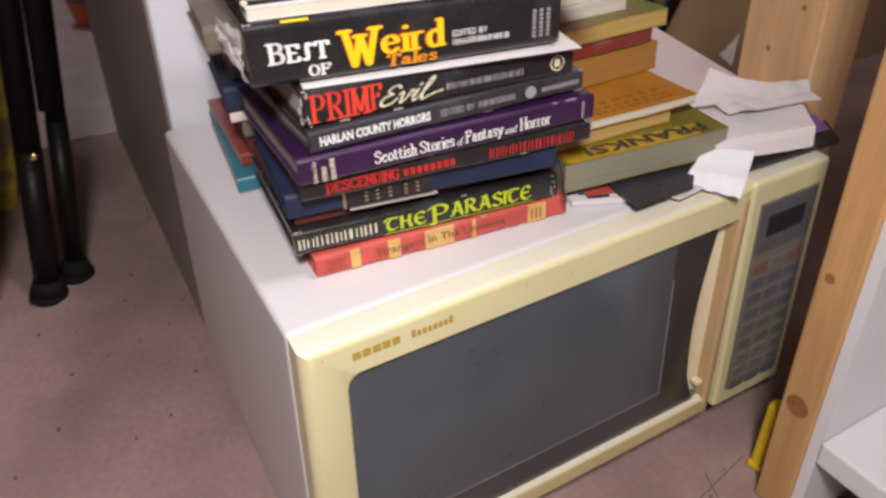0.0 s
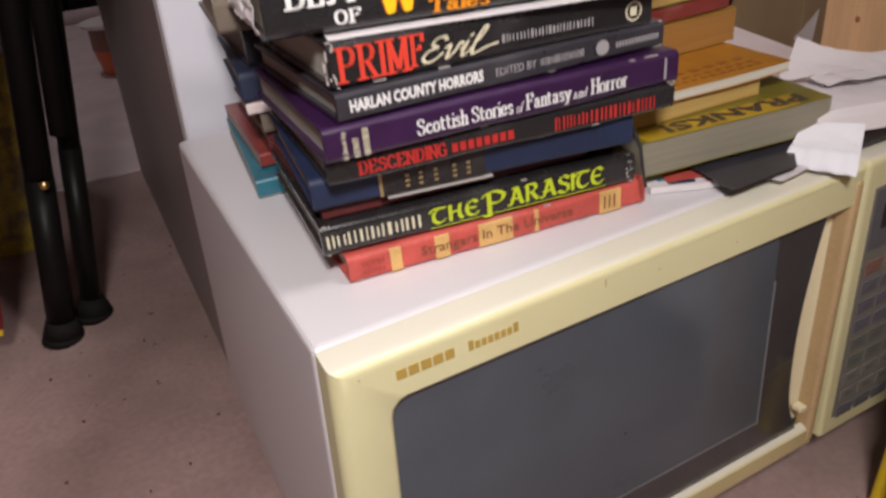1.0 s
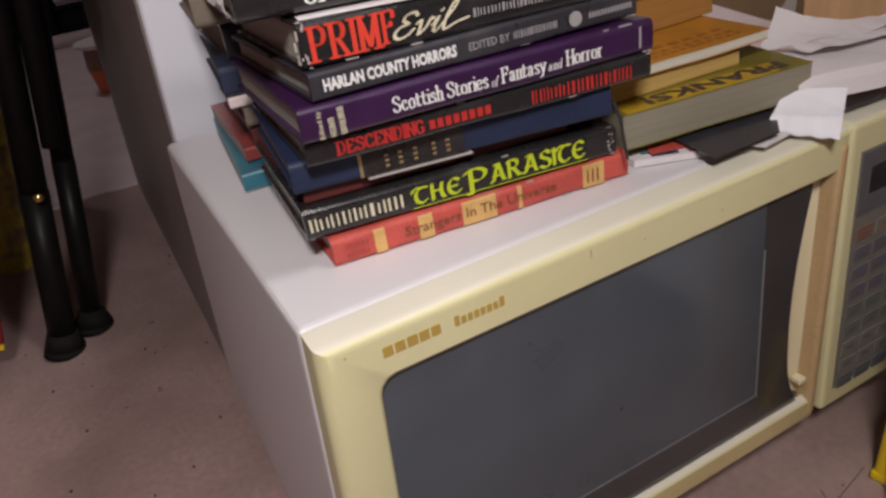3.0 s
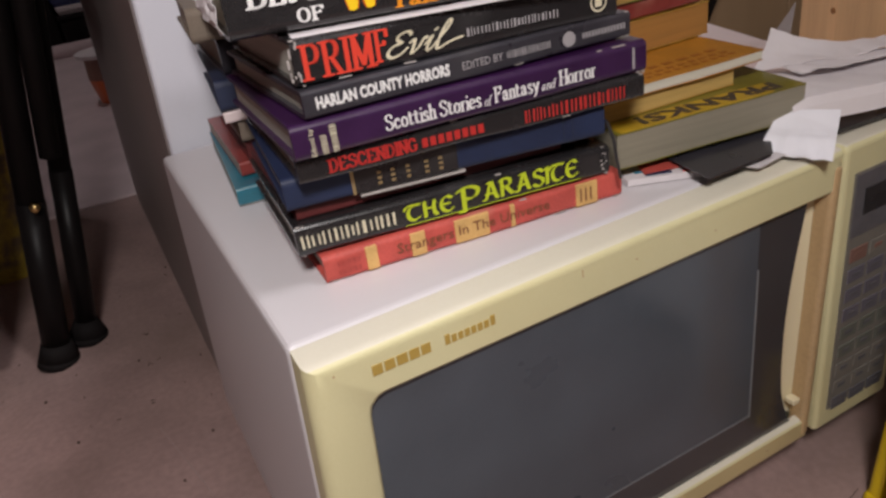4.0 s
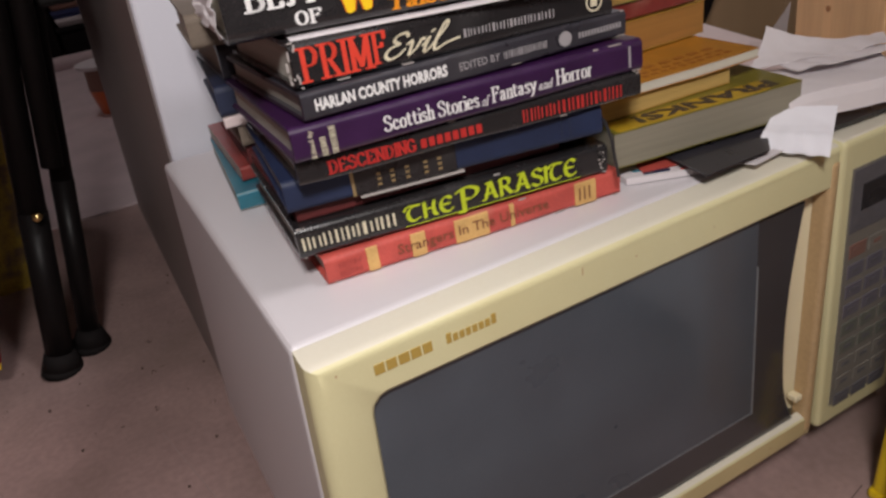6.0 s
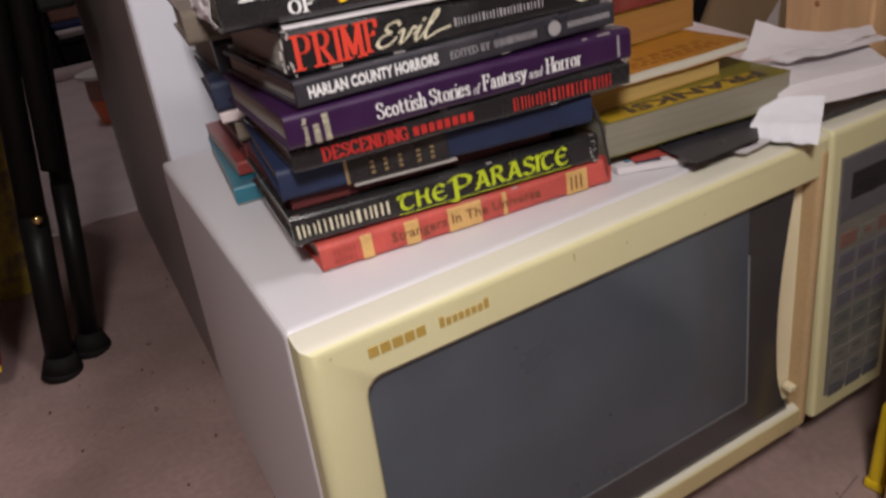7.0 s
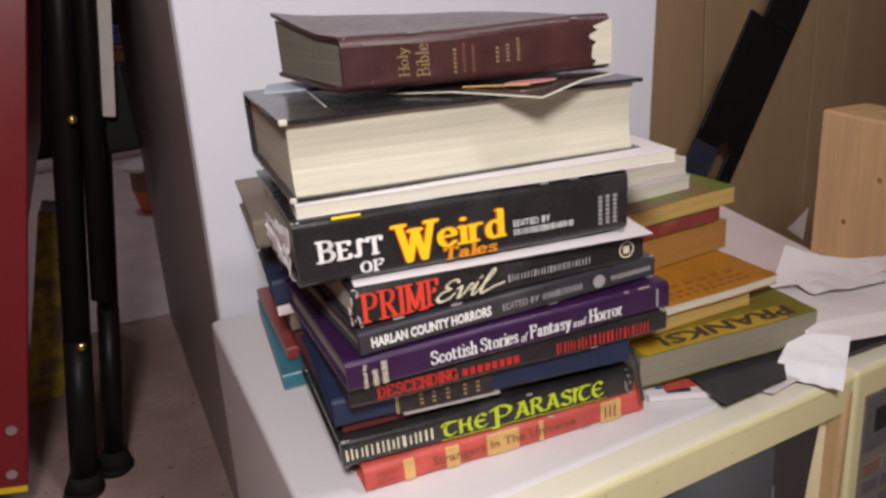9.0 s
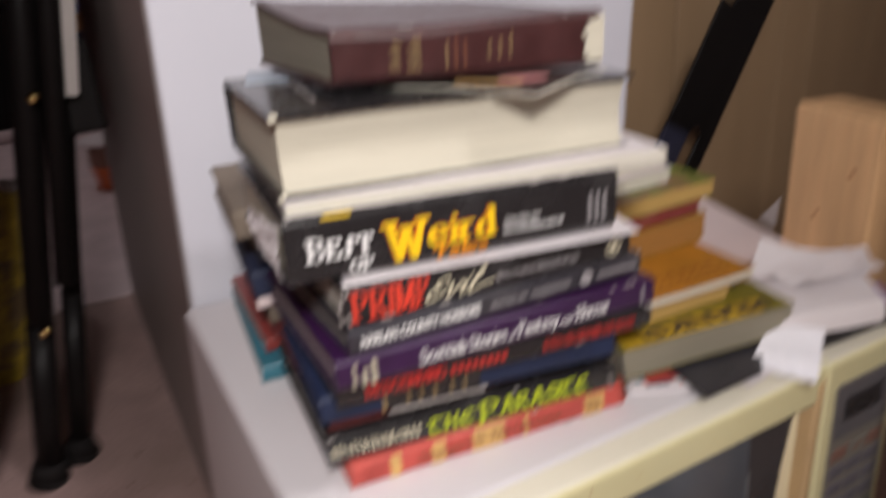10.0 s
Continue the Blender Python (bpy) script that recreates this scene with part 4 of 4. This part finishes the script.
lettering("Strangers In The Universe", 0.114, 0.0095, M_IBROWN, b, on_spine(0.05, 0.005, out=0.0009))
for v in (0.0042, 0.0105):
    bars(5, 0.016, 0.0038, M_REDDARK, b, on_spine(0.009, v), name="author_bar", fill=0.8)
bars(3, 0.012, 0.010, M_IBROWN, b, on_spine(0.189, 0.005, out=0.0009), name="lettering_bar", fill=0.3)
b = S["scot"]
TIT = dict(nib=(0.85, 0.36), gap=1.25, serif=1.2)
penned("Scottish Stories", 0.063, 0.0100, M_IWHITE, b, on_spine(0.0555, 0.0055), **TIT)
penned("of", 0.0055, 0.0065, M_IWHITE, b, on_spine(0.1205, 0.005), shear=0.25, nib=(0.5, 0.3))
penned("Fantasy", 0.0325, 0.0125, M_IWHITE, b, on_spine(0.127, 0.0030), **TIT)
penned("and", 0.0105, 0.006, M_IWHITE, b, on_spine(0.1605, 0.0055), shear=0.25, nib=(0.5, 0.3))
penned("Horror", 0.0275, 0.0100, M_IWHITE, b, on_spine(0.173, 0.0055), **TIT)
lettering("Edited by", 0.0165, 0.0038, M_ICREAM, b, on_spine(0.0135, 0.002, 90))
bars(5, 0.0125, 0.0038, M_ICREAM, b, on_spine(0.0198, 0.002, 90), name="author_bar", fill=0.5)
bars(7, 0.0165, 0.0038, M_ICREAM, b, on_spine(0.0262, 0.002, 90), name="author_bar", fill=0.5)
part("lettering_bar", box(0.229, 0.2305, -0.0005, 0, 0.004, 0.018), M_IGREY, b)
b = S["harl"]
lettering("HARLAN COUNTY HORRORS", 0.084, 0.0072, M_IWHITE, b, on_spine(0.0075, 0.0048), bold=0.04)
lettering("EDITED BY", 0.028, 0.0047, M_IGREY, b, on_spine(0.1, 0.0058))
bars(10, 0.033, 0.0047, M_IGREY, b, on_spine(0.131, 0.0058), name="author_bar", fill=0.5)
part("publisher_mark", rod((0.1765, -0.0004, 0.008), (0.1765, 0.001, 0.008), 0.0048), M_IGREY, b)
bars(14, 0.034, 0.0035, M_IGREY, b, on_spine(0.1865, 0.0062), fill=0.6)
b = S["desc"]
penned("DESCENDING", 0.057, 0.0088, M_IDRED, b, on_spine(0.0184, 0.0035), nib=(0.95, 0.6), gap=1.4)
bars(8, 0.043, 0.0058, M_IDRED, b, on_spine(0.0785, 0.0045), fill=0.7)
bars(14, 0.076, 0.0085, M_IDRED, b, on_spine(0.149, 0.003), name="author_bar", fill=0.6)
b = S["blue"]
part("title_label", box(0.044, 0.1135, -0.0007, 0.002, 0.0015, 0.0200, 0.0004, 1), M_BLACKJ, b, "black label on the spine")
part("label_edge", box(0.0425, 0.0445, -0.0009, 0.002, 0.0015, 0.0200), M_IGOLD, b)
for u in (0.062, 0.071, 0.081, 0.0935, 0.103):
    bars(3, 0.0105, 0.0026, M_IGOLD, b, on_spine(u, 0.005, 90, out=0.0011), fill=0.5)
for u in (0.189, 0.1955):
    part("spine_line", box(u, u + 0.0012, -0.0004, 0.001, 0.003, 0.019), M_NAVY, b)
part("torn_edge", box(0.047, 0.118, -0.0008, 0.006, -0.0012, 0.0003, 0.0003, 1), M_TAPE, b, "torn pale paper edge")
b = S["prime"]
penned("PRIM", 0.0455, 0.0200, M_IRED, b, on_spine(0.0030, 0.0030), nib=(0.85, 0.32), gap=1.5, serif=1.5)
penned("F", 0.0100, 0.0185, M_IRED, b, on_spine(0.0465, 0.0045), nib=(0.85, 0.32))
penned("Evil", 0.050, 0.0165, M_ICREAM, b, on_spine(0.0535, 0.0050, out=0.0009), face="script", nib=(0.62, 0.34), angle=40, shear=0.40, gap=0.2)
bars(14, 0.064, 0.0050, M_IGREY, b, on_spine(0.106, 0.0085), name="author_bar", fill=0.45)
bm = bmesh.new()
for i in range(20):
    a0, a1 = i * math.tau / 20, (i + 1) * math.tau / 20
    vs = [bm.verts.new((0.199 + r * math.cos(a), -0.0005, 0.0125 + r * math.sin(a))) for a, r in ((a0, 0.0062), (a1, 0.0062), (a1, 0.0050), (a0, 0.0050))]
    bm.faces.new(vs)
part("publisher_seal", bm, M_ICREAM, b)
part("publisher_mark", box(0.1965, 0.2015, -0.0005, 0, 0.0095, 0.0155, 0.0002, 1), M_ICREAM, b)
rng = random.Random(4)
for i in range(9):
    u, v = rng.uniform(-0.004, 0.003), rng.uniform(0.001, 0.026)
    part("torn_scrap", box(u, u + rng.uniform(0.0005, 0.0014), -0.0010, 0.0005, v, v + rng.uniform(0.0012, 0.006), 0.0002, 1), M_TAPE, b)
b = S["best"]
penned("BE|T", 0.0425, 0.0145, M_IWHITE, b, on_spine(0.0115, 0.0150), nib=(0.95, 0.6), gap=1.7, big="B")
penned("OF", 0.0155, 0.0078, M_IWHITE, b, on_spine(0.0378, 0.0040), nib=(0.8, 0.5))
for mm, grow, out in ((M_IORED, 0.28, 0.0004), (M_IYELLOW, 0.0, 0.0009)):
    e = grow * 0.0009
    penned("W", 0.0325 + 2 * e, 0.0262 + 2 * e, mm, b, on_spine(0.0585 - e, 0.0056 - e, out=out), nib=(0.88 + grow, 0.40 + grow), angle=8, serif=1.5)
    penned("eird", 0.0475 + 2 * e, 0.0200 + 2 * e, mm, b, on_spine(0.0885 - e, 0.0115 - e, out=out), nib=(0.78 + grow, 0.40 + grow), angle=8, gap=1.35)
penned("Tales", 0.037, 0.0085, M_IORANGE, b, on_spine(0.092, 0.0026), nib=(0.9, 0.6), shear=0.1)
lettering("EDITED BY", 0.026, 0.0042, M_IWHITE, b, on_spine(0.141, 0.0170))
bars(14, 0.044, 0.0042, M_IWHITE, b, on_spine(0.141, 0.0110), name="author_bar", fill=0.55)
for u in (0.205, 0.2105, 0.216):
    bars(7, 0.021, 0.0026, M_IGREY, b, on_spine(u, 0.008, 90), fill=0.66)
part("yellow_patch", box(0.024, 0.042, -0.0006, 0.002, 0.0412, 0.0426, 0.0003, 1), M_IYELLOW, b)


def ragged(parent, name, label, f, nx, ny, thick, material):
    """A creased scrap given by a surface f(a, b) in the thing's own axes."""
    bm = bmesh.new()
    g = [[bm.verts.new(f(i / nx, j / ny)) for j in range(ny + 1)] for i in range(nx + 1)]
    for i in range(nx):
        for j in range(ny):
            bm.faces.new((g[i][j], g[i + 1][j], g[i + 1][j + 1], g[i][j + 1]))
    bmesh.ops.recalc_face_normals(bm, faces=bm.faces)
    bmesh.ops.solidify(bm, geom=bm.faces[:], thickness=thick)
    return part(name, bm, material, parent, label)


ragged(b, "torn_jacket", "torn white jacket paper over the page ends",
       lambda p, q: (-0.002 - 0.006 * abs(noise.noise((p * 5, q * 3, 2))) - 0.07 * (0.006 + 0.10 * p), 0.006 + 0.10 * p, 0.004 + (0.034 - 0.016 * p) * q + 0.003 * noise.noise((p * 7, q * 4, 9))), 14, 8, 0.0004, M_PAPER)
ragged(b, "jacket_flap", "white inner flap of the jacket",
       lambda p, q: (0.032 + 0.208 * p, -0.007 * (1 - q) * (0.6 + 0.5 * p) + 0.03 * q, -0.0009 - 0.002 * (1 - q)), 12, 3, 0.0004, M_PAPER)
b = S["bible"]
penned("Holy", 0.0185, 0.0085, M_IGOLD, b, on_spine(0.0430, 0.0075, 90), nib=(0.5, 0.25))
penned("Bible", 0.0205, 0.0085, M_IGOLD, b, on_spine(0.0545, 0.0065, 90), nib=(0.5, 0.25))
for u, n, w in ((0.072, 6, 0.0165), (0.078, 9, 0.019), (0.084, 9, 0.017)):
    bars(n, w, 0.0017, M_IGOLD if u < 0.075 else M_IBROWN, b, on_spine(u, 0.007, 90), fill=0.5)
for u, n, w in ((0.100, 4, 0.011), (0.107, 5, 0.012), (0.114, 7, 0.015)):
    bars(n, w, 0.0019, M_IGOLD, b, on_spine(u, 0.011, 90), fill=0.5)
ragged(b, "worn_patch", "leather worn away to pale lining",
       lambda p, q: (0.1635 + 0.0130 * p + 0.008 * noise.noise((q * 6, p, 3)) * (1 - p), -0.0012, 0.003 + 0.029 * q * (0.85 + 0.15 * p)), 4, 10, 0.0004, M_PAGE)
# A glossy paler strip stands in for the highlight on the leather's top corner.
part("corner_glint", box(0.0, 0.014, -0.0004, 0.002, 0.0285, 0.0312, 0.0004, 1), mat("corner_glint", (0.17, 0.12, 0.12), 0.12, var=0.1, coat=0.6), b, "silvery highlight on the spine's top corner")
b = S["big"]
part("corner_scuff", box(-0.0004, 0.005, -0.0006, 0.004, 0.0470, 0.0506, 0.0008, 1), M_PAGE, b, "pale scuffed corner")
part("corner_scuff", box(-0.0004, 0.004, -0.0006, 0.003, -0.0004, 0.0030, 0.0008, 1), M_PAGE, b, "pale scuffed corner")
part("cover_line", box(0.032, 0.0335, 0.03, 0.12, 0.0498, 0.0504), M_TAPE, b)
b = S["prank"]
part("yellow_band", box(0.004, 0.166, 0.0005, 0.0235, 0.0272, 0.0278, 0.0002, 1), M_YELLOW, b, "bright yellow panel under the title")
lettering("PRANKS!", 0.126, 0.0170, M_IBLACK, b, on_top(0.152, 0.0215, 0.0279, 180), bold=0.03)
b = S["orange"]
for y, n, h in ((0.008, 13, 0.004), (0.016, 11, 0.004), (0.026, 8, 0.0055)):
    bars(n, 0.118, h, M_IORUST, b, on_top(0.030, y, 0.0086), fill=0.6)

# thin booklets under the top book
def droop(a, b):
    """The free corner hangs over the edge of the big book."""
    return -0.005 * max(0.0, (a * (1 - b) - 0.45) / 0.55)


sheet("booklet", "glossy booklet with a pink corner under the top book", "booklet", [(0.108, 0.125), (0.179, 0.044), (0.243, 0.057), (0.160, 0.170)], 0.6150, M_PAGEWHITE, 16, 16, thick=0.0006, drop=droop)
sheet("picture_card", "glossy dark card with a pink oval print", "card", [(0.1120, 0.1222), (0.1793, 0.0453), (0.2405, 0.0582), (0.160, 0.165)], 0.6157, jacket("dark_print", (0.035, 0.026, 0.024), 0.12, 0.8), 16, 16, thick=0.0006, drop=droop)
card = bpy.data.objects["picture_card"]
pk = rod((0, 0, 0), (0, 0, 0.0005), 0.5, seg=28)
for v in pk.verts:
    v.co = Vector((v.co.x * 0.034, v.co.y * 0.014, v.co.z))
part("printed_oval", pk, mat("pink_print", (0.62, 0.27, 0.27), 0.25), card, "pale pink oval print").matrix_basis = pose(0.1860, 0.0690, 0.6163, 0, 0, -22)
part("printed_band", box(-0.022, 0.022, -0.0012, 0.0012, 0, 0.0005), M_BAND, card, "orange printed band").matrix_basis = pose(0.1640, 0.0750, 0.6163, 0, 0, -46)
sheet("blue_booklet", "pale blue booklet lying across the big book", "booklet", [(0.048, 0.215), (0.22, 0.18), (0.23, 0.245), (0.062, 0.265)], 0.6150, mat("pale_blue_cover", (0.40, 0.46, 0.54), 0.4), 6, 6, thick=0.005)

# crumbs on the floor
rng = random.Random(11)
bm = bmesh.new()
for i in range(46):
    x, y, s = rng.uniform(-0.35, -0.02), rng.uniform(0.0, 0.95), rng.uniform(0.001, 0.0034)
    box(x, x + s, y, y + s * rng.uniform(0.5, 2), 0, s * 0.4, bm=bm)
for i in range(14):
    x, y, s = rng.uniform(0.30, 0.52), rng.uniform(-0.20, -0.03), rng.uniform(0.0012, 0.003)
    box(x, x + s, y, y + s, 0, s * 0.4, bm=bm)
for x, y, s in ((-0.086, 0.740, 0.006), (-0.094, 0.649, 0.005), (-0.104, 0.557, 0.006), (-0.036, 0.521, 0.005), (-0.149, 0.550, 0.004), (-0.080, 0.655, 0.004)):
    for k in range(4):
        a = rng.uniform(0, 6.28)
        dx, dy, w = math.cos(a) * s * 0.6, math.sin(a) * s * 0.6, s * rng.uniform(0.25, 0.6)
        box(x + dx, x + dx + w, y + dy, y + dy + w * 0.8, 0, w * 0.4, w * 0.1, 1, bm=bm)
tagged(part("floor_crumb", bm, mat("brown_grit", (0.11, 0.07, 0.06), 0.8)), "dark crumbs and grit scattered on the floor", "crumbs", kind="stuff")

# ribbon marker hanging from the blue book
rb_pts = [(0.2185, 0.02, 0.010), (0.2235, 0.004, 0.008), (0.2255, -0.002, -0.004), (0.2265, -0.004, -0.018), (0.2280, -0.006, -0.032)]
bm = bmesh.new()
for p, q in zip(rb_pts, rb_pts[1:]):
    rod(p, q, 0.0012, 0.0012, 8, bm=bm)
part("ribbon", bm, M_DARK, S["blue"], "thin black ribbon marker")

# stains and scratches
M_FLOORLINE = mat("dirty_crack", (0.15, 0.105, 0.095), 0.8)
for x, z, w, h in ((0.232, 0.3300, 0.0015, 0.001), (0.305, 0.3255, 0.001, 0.0012), (0.012, 0.3380, 0.0012, 0.0012), (0.268, 0.0640, 0.002, 0.001), (0.385, 0.0660, 0.002, 0.0012)):
    part("brown_mark", box(x, x + w, -0.0003, 0.0003, z, z + h), M_BROWNED, door)
for n, (x0, y0, x1, y1, w, mm) in enumerate(((-0.105, 0.50, -0.072, 0.34, 0.0006, mat("scuffed_concrete", (0.40, 0.30, 0.28), 0.5)), (0.415, -0.035, 0.380, -0.120, 0.0006, M_FLOORLINE), (0.30, -0.075, 0.47, -0.040, 0.0005, M_FLOORLINE))):
    tagged(part("floor_scratch", rod((x0, y0, 0.0002), (x1, y1, 0.0002), w, w, 6), mm), "thin scratch line across the painted floor", "scratch", kind="structure")

# printed patches on the magazine under the books
for k, (x, y, w, d, mm) in enumerate(((0.300, 0.052, 0.020, 0.004, M_BLUE), (0.322, 0.040, 0.014, 0.003, M_IRED), (0.296, 0.061, 0.018, 0.003, M_TEAL), (0.330, 0.050, 0.016, 0.004, M_IGREY))):
    o = part("printed_patch", box(-w / 2, w / 2, -d / 2, d / 2, 0, 0.0006), mm, bpy.data.objects["magazine"])
    o.matrix_basis = pose(x, y, 0.3562, 0, 0, -25)

# rubbed edges and chipped corners
rng = random.Random(23)
for key, L, T, n in (("para", 0.226, 0.0215, 7), ("desc", 0.238, 0.0165, 4), ("scot", 0.240, 0.0215, 4), ("harl", 0.224, 0.0165, 4), ("prime", 0.213, 0.0265, 8), ("best", 0.2245, 0.043, 6), ("red", 0.224, 0.0195, 5), ("bible", 0.176, 0.0345, 5)):
    for i in range(n):
        u = rng.choice((rng.uniform(-0.0002, 0.006), L - rng.uniform(0.001, 0.007), rng.uniform(0.01, L - 0.02)))
        w = rng.uniform(0.0012, 0.0035) if u < 0.007 or u > L - 0.008 else rng.uniform(0.003, 0.010)
        v = rng.choice((0.0002, T - 0.0009))
        part("rubbed_spot", box(u, u + w, 0.0004, 0.0022, v, v + 0.0007, 0.0002, 1), M_TAPE, S[key])
